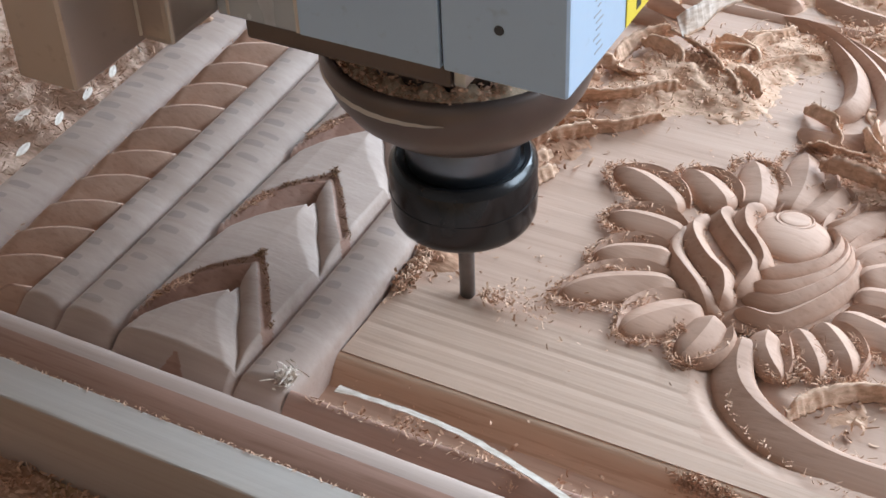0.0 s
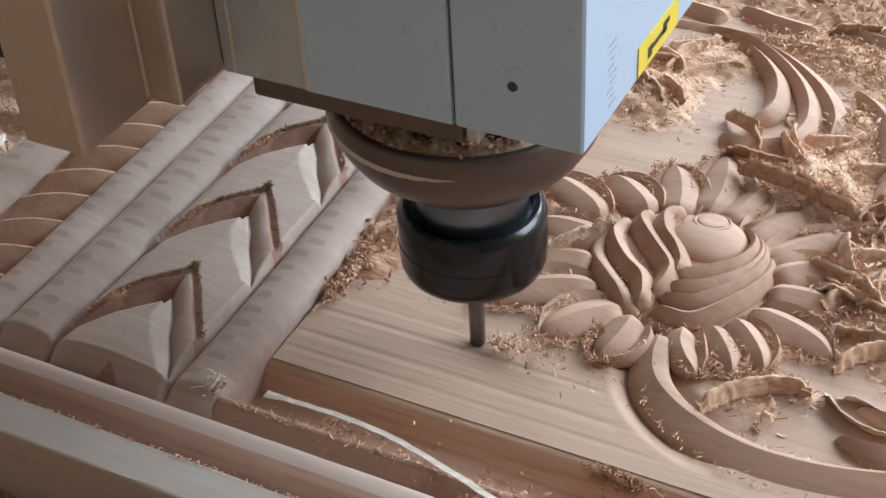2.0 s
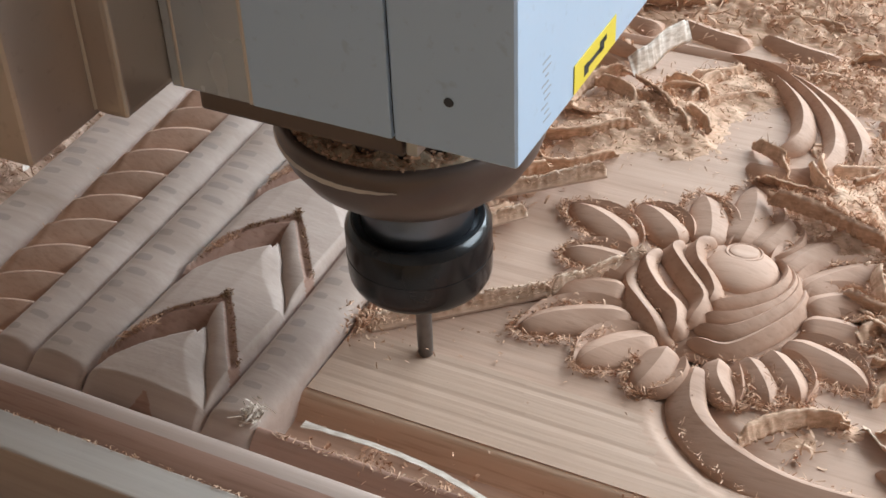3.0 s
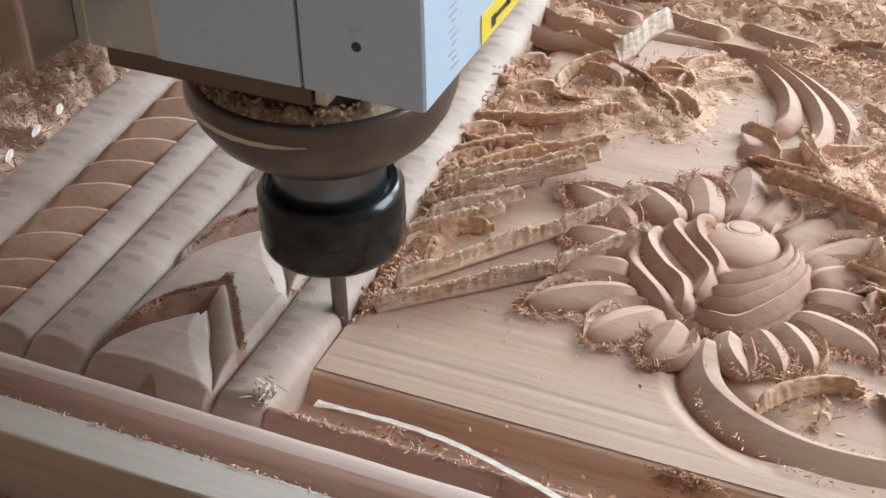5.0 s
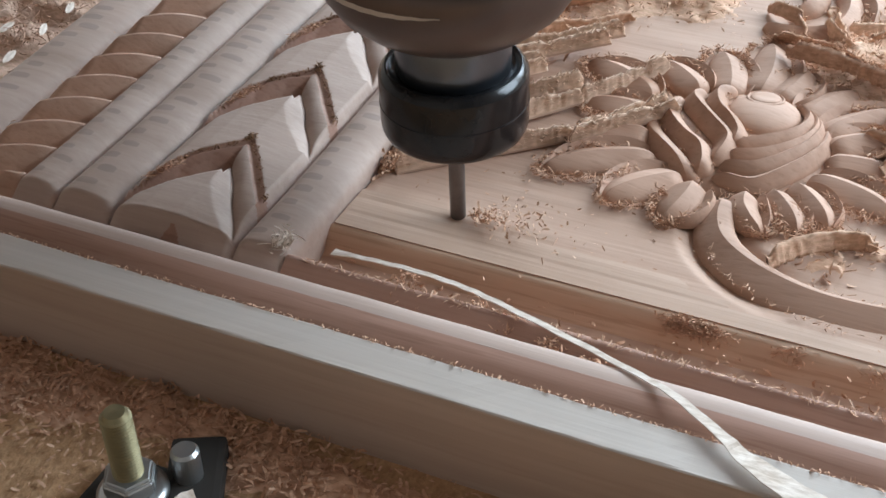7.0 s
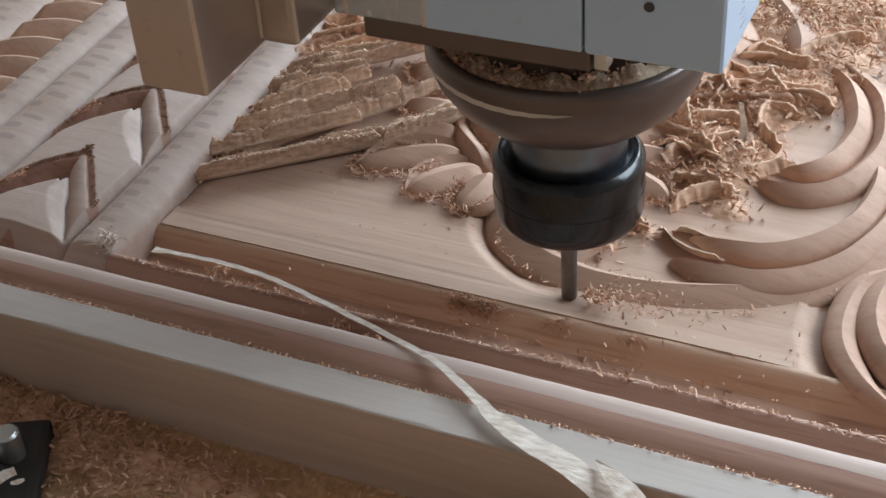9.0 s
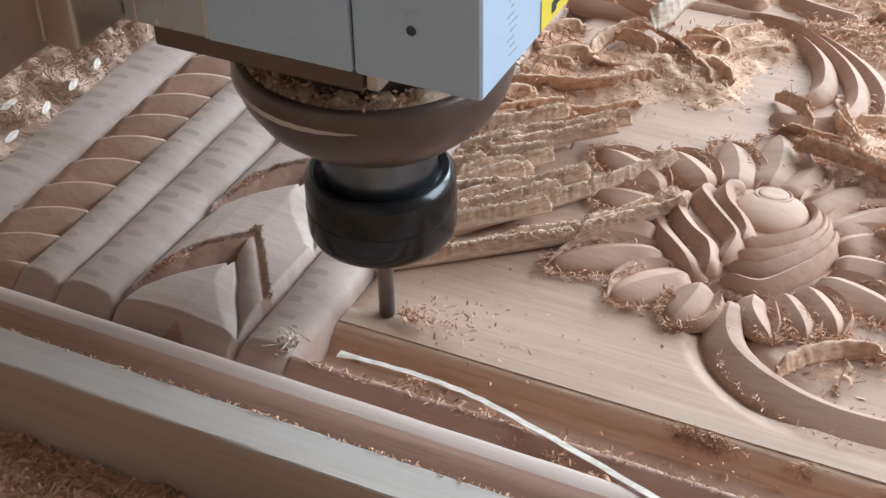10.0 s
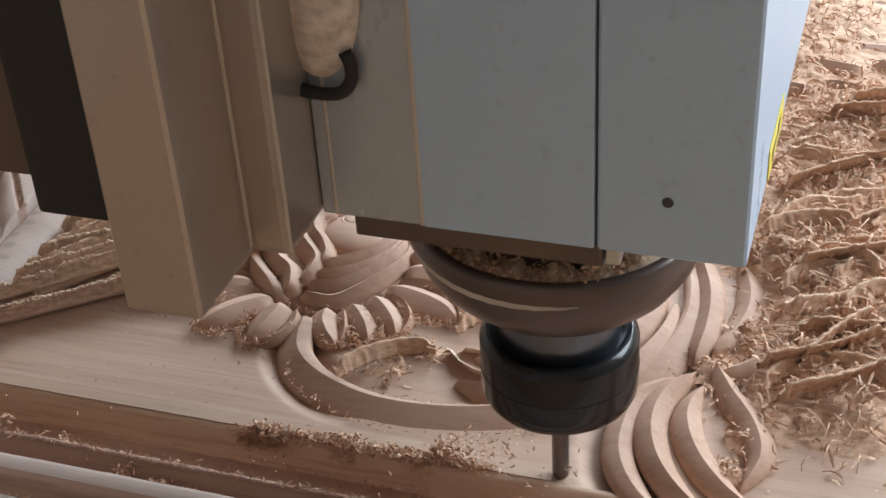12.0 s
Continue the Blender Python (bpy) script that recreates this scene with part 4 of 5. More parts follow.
    strands("curled_strands", 500, [(226, 75, 8, 5), (234, 95, 10, 7), (228, 118, 9, 5), (240, 62, 9, 5), (222, 140, 10, 5), (236, 160, 12, 5), (245, 125, 12, 7), (222, 185, 14, 6), (255, 90, 12, 7)], "long curled strands over the litter beyond the spray", 41)
    strands("curled_strands", 700, [(0, 235, 14, 4), (40, 245, 16, 4), (80, 250, 16, 5), (120, 240, 14, 4), (160, 230, 16, 5), (200, 240, 18, 5), (180, 190, 12, 4)], "long curled strands over the litter on the far border", 42)
    heap("chips_on_spray", 420, [(216, 33, 3.0, 2.5), (218, 45, 3.5, 2.5), (213, 58, 4, 2), (208, 70, 4, 2), (214, 84, 5, 3)], "fluffy chips caught on the leaf spray", 44, (1.0, 3.5), (0.3, 1.0), mat=SHAVE)
    def on_slope(g):
        x = g.choice((103, 106, 108, 111, 128, 146), p=(0.25, 0.27, 0.2, 0.14, 0.08, 0.06)) + g.normal(0, 2.0)
        y = 18.6 + g.normal(0, 0.8)
        return (x, y, np.interp(y, (14.8, 16, 17.6, 19, 20.4), (-8.6, -7.6, -5.2, -3.7, -3.0)) + abs(g.normal(0, 0.35)))

    tagged(flakes("channel_wall_fuzz", 900, on_slope, (0.7, 2.4), (0.12, 0.4), (-2.0, 2.0), CHIP, None, "", 45, 0.6, 3), "orange fuzz clinging to the channel wall", "wood fibres", kind="stuff")
    heap("sliver_fuzz", 620, [(62, 1.8, 1.8, 1.0), (70, 0.2, 1.8, 1.4), (82, -3.6, 2, 1.6), (92, -7.0, 2, 2.2), (99, -9.5, 2, 2.4), (103, -13.5, 1.6, 2.0), (44, 3.6, 2.4, 1.0)], "brown fuzz hanging under the long sliver", 46, (0.6, 2.4), (0.15, 0.6), base=-0.8, body=False)
    heap("chips_in_channel", 420, [(30, 7, 5, 1.0), (60, 5, 7, 1.5), (85, 2, 7, 2.5), (110, 8, 10, 0.8), (150, 8, 14, 0.6), (100, -3, 5, 2.0)], "fine fuzz lying in the channel", 39, (0.8, 3.0), (0.3, 0.9), base=-8.8, body=False)


heaps()


def shavings():
    """Ribbed shavings that stand on edge: x, y, turn, length, height."""
    kinds = []
    g = np.random.default_rng(5)
    for k in range(14):
        L = (26, 34, 44, 52, 22, 30, 40, 18, 48, 36, 28, 56, 14, 12)[k]
        bend = g.uniform(-0.22, 0.22) * L
        kinds.append((L, ribbon_mesh("wood_shaving", [(0, 0), (L * 0.33, bend * 0.8), (L * 0.7, bend), (L, bend * 0.2)], (4.6, 5.2, 5.8, 5.0, 4.2, 6.2, 5.4, 4.4, 5.8, 4.8, 6.4, 5.2, 4.2, 5.0)[k], SHAVE, ribs=(2.4, 3.0, 2.7)[k % 3], amp=(0.30, 0.42, 0.36)[k % 3], lean=g.uniform(-0.5, 0.5), seed=k, wave=1.0)))

    def lay(x, y, a, L, lift=0.0, roll=0.0, label="curled ribbed wood shaving standing on its edge"):
        k = min(range(len(kinds)), key=lambda i: abs(kinds[i][0] - L) + 2.5 * g.random())
        ob = new("wood_shaving", kinds[k][1])
        ob.matrix_world = pose(x * MM, y * MM, (GROUND + lift) * MM, roll, g.uniform(-3, 3), a)
        return tagged(ob, label, "wood shaving", "wood shavings on the panel")

    def line(x0, y0, x1, y1, lift=0.0, roll=0.0):
        if x0 > 206:
            lift = 0.9 * pile_height((x0 + x1) / 2, (y0 + y1) / 2, SPRAY_SPOTS) - 1.0
        return lay(x0, y0, math.degrees(math.atan2(y1 - y0, x1 - x0)), math.hypot(x1 - x0, y1 - y0), lift, roll)

    for r in ((17.5, 69, 36.5, 86.6), (19, 77, 29.7, 92, 0.5), (18, 92, 34, 110), (14, 97, 28, 112, 1), (16, 108, 36.6, 127), (10, 115, 34, 131.5, 1), (12, 104, 24, 118, 1), (9, 126.5, 47.4, 145.5), (9, 135, 50.7, 157.4, 0.5), (10.5, 144, 27, 154), (8, 120, 24, 133, 1),
              (28, 163, 38, 186, 1), (38, 186, 60, 170, 3, 25), (60, 170, 72.5, 161, 2), (42, 172, 66, 160, 1), (50, 186, 66, 175, 2), (4.6, 157, 5.6, 191), (8, 165, 10, 192), (64, 178, 69, 197), (66, 172, 84, 190), (56, 190, 71, 208), (30, 176, 44, 166, 2), (14, 150, 30, 160, 1),
              (91, 146, 127, 141, 1), (146, 131, 166, 137, 1), (148, 120, 162, 121), (117, 43, 138, 58, 0.5), (141, 95, 153, 104, 1), (134, 88, 144, 100, 1), (140, 153, 161, 150, 1), (108, 155, 126, 168), (141, 68, 155, 77), (8, 165, 20, 178),
              (150, 92, 158, 104), (133, 122, 146, 136), (124, 146, 140, 160), (156, 150, 172, 168),
              (212, 122, 236, 130), (226, 70, 244, 92, 2), (222, 88, 240, 104), (232, 104, 254, 116, 3), (218, 140, 240, 150), (230, 130, 252, 148), (238, 76, 256, 84), (214, 170, 238, 176), (222, 196, 250, 200), (200, 180, 222, 186),
              (-20, 214, 10, 226), (20, 228, 48, 238, 2), (70, 232, 96, 236, 1), (100, 222, 128, 228), (130, 236, 160, 232), (90, 206, 110, 214), (120, 200, 140, 214), (20, 250, 60, 256), (150, 210, 176, 216),
              (136, 108, 150, 112, 1), (138, 100, 146, 92, 2), (152, 112, 160, 104, 1), (146, 140, 162, 128, 2),
              (224, 56, 250, 76), (230, 60, 262, 84), (218, 66, 246, 84), (226, 82, 258, 92), (222, 108, 250, 122), (232, 120, 262, 132), (214, 150, 238, 168), (226, 168, 256, 178), (236, 186, 262, 196), (228, 206, 258, 214), (244, 104, 268, 120), (238, 140, 264, 150),
              (220, 100, 236, 110, 4), (226, 116, 242, 108, 4), (236, 90, 250, 100, 5), (216, 128, 232, 140, 3), (240, 130, 254, 140, 5), (228, 146, 246, 158, 4), (220, 60, 234, 70, 2), (232, 72, 248, 66, 3),
              (-112, 118, -96, 130, 4), (-120, 126, -104, 138, 6), (-126, 100, -112, 112, 3), (-132, 116, -116, 122, 5), (-106, 132, -98, 144, 5), (-116, 112, -100, 120, 7), (-124, 116, -108, 126, 8), (-112, 104, -102, 116, 5)):
        line(*r)
    # two fat rolls with a thick fringe of fibres, one across the petals and one on the chips
    for (x0, y0, z0), pts, high, seed in (((97, 133.5, 0.6), [(0, 0, 0), (12, -2.2, 0.6), (24, -5.5, 0.4), (35, -8.0, -0.8)], 4.4, 52), ((132, 117, -2.4), [(0, 0, 0), (9, 3.8, 0.4), (18, 6.6, 0.3), (30, 9.6, 0)], 4.8, 53), ((124, 103, -2.6), [(0, 0, 0), (7, -1.5, 0), (14, -5, 0.4), (19, -11, 0)], 5.0, 54)):
        ob = new("wood_shaving", ribbon_mesh("wood_shaving", pts, high, CHIP, ribs=1.9, amp=0.55, lean=0.25, seed=seed, thick=2.0, jag=0.9, wave=0.6, fur=14.0))
        ob.matrix_world = pose(x0 * MM, y0 * MM, z0 * MM)
        tagged(ob, "fat roll of ribbed shaving with a thick orange fringe", "wood shaving", "wood shavings on the panel")
    # short torn pieces heaped between flower and vine and behind the flower
    for cx, cy, sx, sy, n in ((144, 92, 6, 8, 13), (141, 112, 6, 8, 12), (152, 130, 7, 7, 8), (120, 150, 9, 6, 8), (136, 140, 6, 6, 5), (52, 168, 10, 6, 6)):
        for _ in range(n):
            x, y = cx + g.normal(0, sx), cy + g.normal(0, sy)
            if math.hypot(x - 95.6, y - 92.4) > 38:
                lay(x, y, g.uniform(0, 180), g.uniform(10, 17), g.uniform(0.0, 1.6), g.choice((-1, 1)) * g.uniform(15, 65), "short torn piece of ribbed shaving on the chips")
    # thin pale lips left standing between the vine leaves
    for pts in ([(141.7, 61.5), (146, 56.5), (152.1, 53.7), (158.9, 53.7)], [(143.3, 61.6), (148, 62), (153.0, 60.2), (161.8, 55.7)]):
        o = np.array(pts[0])
        ob = new("wood_sliver", ribbon_mesh("wood_sliver", [tuple(np.array(p) - o) for p in pts], 3.6, FLUNG, 7.0, 0.05, -0.5, 3, 0.5, 0.4, 0.2, 0.0))
        ob.matrix_world = pose(o[0] * MM, o[1] * MM, (GROUND - 0.3) * MM)
        tagged(ob, "thin pale curved sliver standing beside the vine leaves", "wood sliver")
    # pale oval flakes on the chips beside the outer bar
    for x, y, a, r in ((-104, 78, 70, 50), (-103, 64, 75, 60), (-102, 47.5, 60, 55), (-105, 91, 80, 40), (-116, 108, 20, 60), (-114, 61, 50, 35), (-107, 106, 100, 55)):
        C = [(7.0 * u - 3.5, 1.0 * max(0.0, 1 - (2 * u - 1) ** 2) ** 0.7) for u in np.linspace(0, 1, 11)]
        V = [(x0 * MM, sy * w * MM, (0.12 * w * w + 0.05 * sy) * MM) for x0, w in C for sy in (-1, 1)]
        ob = mesh_ob("wood_flake", V, [(2 * i, 2 * i + 2, 2 * i + 3, 2 * i + 1) for i in range(10)], PALE)
        ob.matrix_world = pose(x * MM, y * MM, 3.4 * MM, r * 0.7, 0, a + 38)
        tagged(ob, "pale oval wood flake lying on the brown chips", "wood flake", "pale flakes on the outer border")
    # a pale splinter that stands up among the chips
    rag = np.random.default_rng(19)
    V, F = [], []
    for i in range(15):
        u = i / 14
        half = 1.15 * (1 - 0.5 * u ** 3) * rag.uniform(0.75, 1.15)
        cx, cy = 0.9 * math.sin(u * 4.0) + 0.6 * u, 1.6 * u * u
        for dx, dy in ((-half, 0.25), (half, 0.25), (half, -0.25), (-half, -0.25)):
            V.append(((cx + dx) * MM, (cy + dy) * MM, (13.5 * u + rag.normal(0, 0.2)) * MM))
    for i in range(14):
        F += [(4 * i + j, 4 * i + (j + 1) % 4, 4 * i + 4 + (j + 1) % 4, 4 * i + 4 + j) for j in range(4)]
    F += [(3, 2, 1, 0), (56, 57, 58, 59)]
    ob = mesh_ob("wood_splinter", V, F, PALE, smooth=False)
    ob.matrix_world = pose(0.1500, 0.1005, -0.0025, -8, 4, 26)
    tagged(ob, "pale splinter standing up from the chips", "wood splinter")
    ob = new("wood_splinter", ribbon_mesh("wood_splinter", [(0, 0), (8, 1), (17, 4), (28, 5)], 6.5, PALE, 9.0, 0.05, 0.9, 8, 0.4, 0.4, 0.3, 0.0))
    ob.matrix_world = pose(0.0430, 0.1770, 0.0040, 38, 3, 62)
    tagged(ob, "pale flat splinter lying on the heap", "wood splinter")
    # the long thin sliver that hangs over the panel's edge
    pts = [(24, 7.0, 0.5), (34.5, 6.5, 1.6), (46, 6.1, 2.2), (57, 5.0, 2.4), (66, 3.1, 2.5), (83.5, -1.9, 3), (104, -8.8, 4), (112, -12.7, 5), (122.5, -19.4, 5.5), (131, -24.8, 5.4), (141, -28.6, 5.0), (150, -31.6, 4.7), (157.5, -34.2, 2.2), (162.5, -35.6, -2)]
    C = spline(pts, 150)
    T = np.gradient(C, axis=0)
    T /= np.linalg.norm(T, axis=1)[:, None]
    V, F = [], []
    for i in range(150):
        u = i / 149
        w = float(np.interp(u, (0, 0.04, 0.5, 0.62, 0.72, 0.92, 1), (2.4, 1.3, 1.5, 2.3, 4.8, 5.6, 2.0)))
        tilt = float(np.interp(u, (0, 0.5, 0.7, 1), (0.0, 0.0, 0.0, 0.2)))
        sd = np.cross(T[i], (0, 0, 1.0))
        sd /= np.linalg.norm(sd)
        sd = sd * math.cos(tilt) - np.array([0, 0, 1.0]) * math.sin(tilt)
        nn = np.cross(T[i], sd)
        kink = 0.10 * math.sin(i * 0.9) + (0.35 * abs(math.sin(i * 0.21)) if u > 0.65 else 0)
        for s, o in ((-1, 0.12), (1, 0.12), (1, -0.12), (-1, -0.12)):
            V.append((C[i] + sd * s * w / 2 + nn * (o + kink)) * MM)
    for i in range(149):
        a = 4 * i
        for j in range(4):
            F.append((a + j, a + (j + 1) % 4, a + 4 + (j + 1) % 4, a + 4 + j))
    F += [(0, 1, 2, 3), (596, 597, 598, 599)]
    # its split tip
    o = len(V)
    for (x, y, z), w in (((153.0, -28.4, 4.8), 0.4), ((157.0, -31.2, 4.9), 2.6), ((161.0, -33.0, 3.6), 3.6), ((165.0, -34.0, 0.8), 3.0), ((167.5, -34.4, -2.2), 0.5)):
        V += [((x - w * 0.35) * MM, (y - w * 0.55) * MM, (z + 0.5) * MM), ((x + w * 0.35) * MM, (y + w * 0.55) * MM, (z + 0.7) * MM)]
    F += [(o + 2 * i, o + 2 * i + 1, o + 2 * i + 3, o + 2 * i + 2) for i in range(4)]
    return tagged(mesh_ob("wood_sliver", V, F, PALE, smooth=False), "long pale wood sliver hanging over the panel's edge", "wood sliver")


long_sliver = shavings()


# ---- clamp on the table ----
def clamp():
    c = new("table_clamp")
    tagged(c, "zinc clamping bolt with nut on a black steel strap", "clamp")
    bm = bmesh.new()
    box(bm, -6, 6, -44, 4, 0.2, 5.6, 1.6)
    strap = part("strap", bm, RUBBER, c, "black clamping strap")
    strap.matrix_local = pose(0.0050, 0.0160, 0, 0, 0, 27)
    bm = bmesh.new()
    box(bm, -10, 6, -16, 9, 0.1, 5.8, 1.2)
    part("base_plate", bm, RUBBER, c)
    bm = bmesh.new()
    lathe(bm, [(2, 5.9), (7.0, 5.9), (7.5, 6.3), (7.4, 7.0), (6.4, 7.7), (5.6, 8.0), (2, 8.0)], 40)
    part("washer", bm, ZINC, c, smooth=True)
    bm = bmesh.new()
    lathe(bm, [(5.0, 7.9), (5.9, 8.5), (5.9, 11.6), (5.2, 12.3)], 6)
    bmesh.ops.bevel(bm, geom=list(bm.edges), offset=0.0004, segments=2, affect="EDGES")
    part("nut", bm, ZINC, c)
    bm = bmesh.new()
    prof = []
    for k in range(20):
        z = 12.0 + k * 0.8
        prof += [(2.75, z), (3.2, z + 0.3), (3.2, z + 0.45), (2.75, z + 0.75)]
    prof += [(2.6, 28.2), (2.2, 28.9), (0.4, 29.1)]
    lathe(bm, prof, 28)
    part("bolt", bm, BRASSY, c, "threaded bolt with worn yellow plating")
    bm = bmesh.new()
    lathe(bm, [(3.0, 5.0), (3.0, 12.5), (2.4, 13.2), (0.3, 13.3)], 24, 7.5, 9.0)
    part("spacer", bm, ZINC, c)
    c.matrix_world = pose(0.0150, -0.0635, -0.020)


clamp()
tagged(flakes("wood_flake", 5, lambda g: (27 + g.normal(0, 2.5), -62 + g.normal(0, 6), -13.6 + abs(g.normal(0, 0.5))), (2.5, 5.0), (1.5, 3.2), (-0.6, 0.6), PALE, None, "", 61, 0.2), "pale flakes lying on the clamp strap", "wood chips", kind="stuff")


# ---- router head ----
head = new("router_head")
tagged(head, "grey milling spindle head with black collet nut and cutter", "router spindle")


def head_parts():
    bm = bmesh.new()
    lathe(bm, [(0.3, 0.0), (1.55, 0.15), (1.9, 0.7), (1.95, 14), (1.95, 30)], 28)
    part("cutter", bm, CARBIDE, head, "thin worn grey carbide cutter", smooth=True)
    bm = bmesh.new()
    lathe(bm, [(4.0, 26.2), (9.0, 25.6), (13.2, 25.3), (15.2, 25.7), (16.3, 26.6), (16.85, 27.9), (17.0, 29.5), (17.0, 41.0), (16.9, 41.3), (15.6, 43.0), (15.3, 43.15), (14.9, 43.1), (14.5, 42.4), (13.6, 42.0), (8, 42.0)], 72)
    nut = part("collet_nut", bm, BLACK, head, "glossy black collet nut", smooth=True)
    bm = bmesh.new()
    lathe(bm, [(17.06, 33.6), (17.12, 33.7), (17.12, 34.2), (17.06, 34.3)], 72)
    part("ring_line", bm, BLACK, nut)
    bm = bmesh.new()
    lathe(bm, [(12.6, 41.0), (12.9, 42.5), (13.1, 47.0), (12.9, 50.5), (12.4, 54.5)], 64)
    part("spindle_shaft", bm, SHAFT, head, "ground bright steel shaft", smooth=True)
    bm = bmesh.new()
    lathe(bm, [(12.6, 53.5), (14.6, 53.0), (16.6, 53.3), (21.0, 56.0), (25.4, 60.0), (28.2, 64.4), (29.6, 68.6), (30.0, 71.5), (29.8, 73.2), (29.2, 74.0), (28.2, 74.2), (27.4, 73.6), (26.8, 72.8), (22, 72.8), (12, 72.8)], 80)
    nose = part("spindle_nose", bm, STEEL, head, "brown oiled steel nose flange of the spindle", smooth=True)
    bm = bmesh.new()
    lathe(bm, [(23.5, 72.0), (23.5, 92.0)], 56)
    part("spindle_body", bm, STEEL, head, smooth=True)
    # sawdust caught on the flange
    P = np.zeros((60, 9, 3))
    for i in range(60):
        a = -3.05 + 2.75 * i / 59
        for j in range(9):
            u = j / 8
            r = 23.4 + 5.0 * u
            P[i, j] = (r * math.cos(a), r * math.sin(a), 72.9 + (1.9 + 0.8 * math.sin(i * 0.9) + 0.5 * math.sin(i * 2.3)) * max(0, 1 - u) ** 0.8 + 0.25 * math.sin(i * 3.1 + j * 2.2) + 0.5 * math.sin(math.pi * u))
    grid_mesh("sawdust_bed", P, FLANGEDUST, nose, "brown sawdust packed on the flange")
    flakes("sawdust", 700, lambda g: (lambda a, r: (r * math.cos(a), r * math.sin(a), 73.2 + abs(g.normal(0, 0.7)) + (28.5 - r) * 0.35))(g.uniform(-2.9, -0.7), g.uniform(23.6, 28.3)), (0.4, 1.6), (0.3, 0.8), (-2, 2), SHAVE, nose, "brown sawdust caught on the flange", 51, 0.3)
    # a pale crescent of dust along the flange's rim
    P = np.zeros((40, 5, 3))
    for i in range(40):
        a = -2.75 + 1.55 * i / 39
        w = 1.4 * math.sin(math.pi * (i / 39) ** 1.4) ** 0.8
        for j in range(5):
            r, z = 30.1 - 0.5 * (j / 4), 69.6 + 0.08 * math.sin(i * 1.7) + w * (j / 4 - 0.5)
            P[i, j] = (r * math.cos(a), r * math.sin(a), z)
    grid_mesh("dust_crescent", P, BEIGE, nose, "pale crescent of dust under the flange's rim")
    bm = bmesh.new()
    box(bm, -29, 16.5, -34.6, 36, 84.0, 88.6, 0.8)
    part("bottom_plate", bm, STEEL, head, "dark plate under the cover")
    bm = bmesh.new()
    box(bm, 16.9, 19.4, -34.0, -30.0, 84.4, 88.4, 0.5)
    part("plate_end", bm, ZINC, head)
    # cover: a corner section and two flat sections with open seams
    # unseen depth back to y 190, added to hold off the north light
    bm = bmesh.new()
    box(bm, 15.7, 40.8, -36.2, 190, 88.5, 240, 1.3, 3)
    corner = part("cover_corner", bm, GREY, head, "grey-white painted sheet cover")
    bm = bmesh.new()
    box(bm, -15.2, 15.3, -36.2, 190, 88.8, 240, 0.5)
    part("cover_front", bm, GREY, head)
    bm = bmesh.new()
    box(bm, -34.2, -15.6, -36.0, 190, 89.0, 240, 0.5)
    side = part("cover_side", bm, REFLECTGREY, head, "grey part of the cover, browned like reflected wood")
    bm = bmesh.new()
    box(bm, -33, 15.6, -35.2, 188, 89.6, 239)
    part("cover_seam", bm, GAP, head)
    bm = bmesh.new()
    box(bm, -41.8, -34.4, -50.6, 190, 89.2, 240, 1.3)
    part("cover_step", bm, CREAM, head, "folded edge of the cover")
    bm = bmesh.new()
    box(bm, -56.0, -42.0, -70.0, 190, 88.0, 240, 1.5, 3)
    part("bracket", bm, CREAM, head, "cream painted upright bracket")
    bm = bmesh.new()
    box(bm, -73, -56.4, -64, 60, 101, 240, 1.0)
    part("rubber_guard", bm, RUBBER, head, "black rubber guard strip")
    bm = bmesh.new()
    box(bm, -135, -73.4, -58, 190, 104, 240, 1.0)
    part("back_plate", bm, STEEL, head, "dark machine plate")
    # thin beige lines along the seams and edges of the cover
    g = np.random.default_rng(71)
    for x, y, z0 in ((-41.9, -50.7, 90.0), (-34.3, -50.7, 90.0), (-31.6, -36.1, 89.4), (-15.4, -36.3, 89.2)):
        bm = bmesh.new()
        rows = []
        for i in range(40):
            z = z0 + (239 - z0) * i / 39
            w = 0.38 + 0.12 * g.random()
            rows.append([bm.verts.new(((x + dx * w) * MM, (y + dy) * MM, z * MM)) for dx, dy in ((-1, 0.3), (-0.6, -0.12), (0.6, -0.12), (1, 0.3))])
        for p, q in zip(rows, rows[1:]):
            for j in range(3):
                bm.faces.new((p[j], p[j + 1], q[j + 1], q[j]))
        part("seam_line", bm, BEIGE, head, "thin beige line on the cover", smooth=True)
    # small marks on the cover
    bm = bmesh.new()
    lathe(bm, [(1.0, 0), (0.95, 0.25), (0.5, 0.3)], 16)
    m = part("dent", bm, GAP, corner, "small dark dent")
    m.matrix_local = pose(0.0275, -0.0361, 0.0998, 90, 0, 0)
    bm = bmesh.new()
    box(bm, 40.85, 41.05, -9.5, 13.0, 89.4, 95.8, 0.05, 1)
    lab = part("sticker", bm, YELLOW, corner, "yellow warning sticker")
    bm = bmesh.new()
    for y0, y1, z0, z1 in ((-4.5, -2.2, 90.8, 93.2), (-2.6, 4.8, 91.8, 92.9), (3.8, 6.2, 91.6, 94.2), (5.6, 7.6, 93.0, 94.2)):
        box(bm, 41.06, 41.12, y0, y1, z0, z1)
    part("print", bm, INK, lab)
    bm = bmesh.new()
    for i in range(9):
        z = 91.8 + 1.55 * i
        box(bm, 40.83, 40.88, -24.5 + 0.9 * math.sin(i * 2.3), -21.6 + 0.8 * math.cos(i * 1.7), z, z + 0.35)
    part("pencil_marks", bm, PENCIL, corner)
    # dusty opening with a black lip
    bm = bmesh.new()
    lathe(bm, [(8.5, 0), (8.5, 1.2), (6, 2.6), (2, 3.2), (0.3, 3.3)], 32)
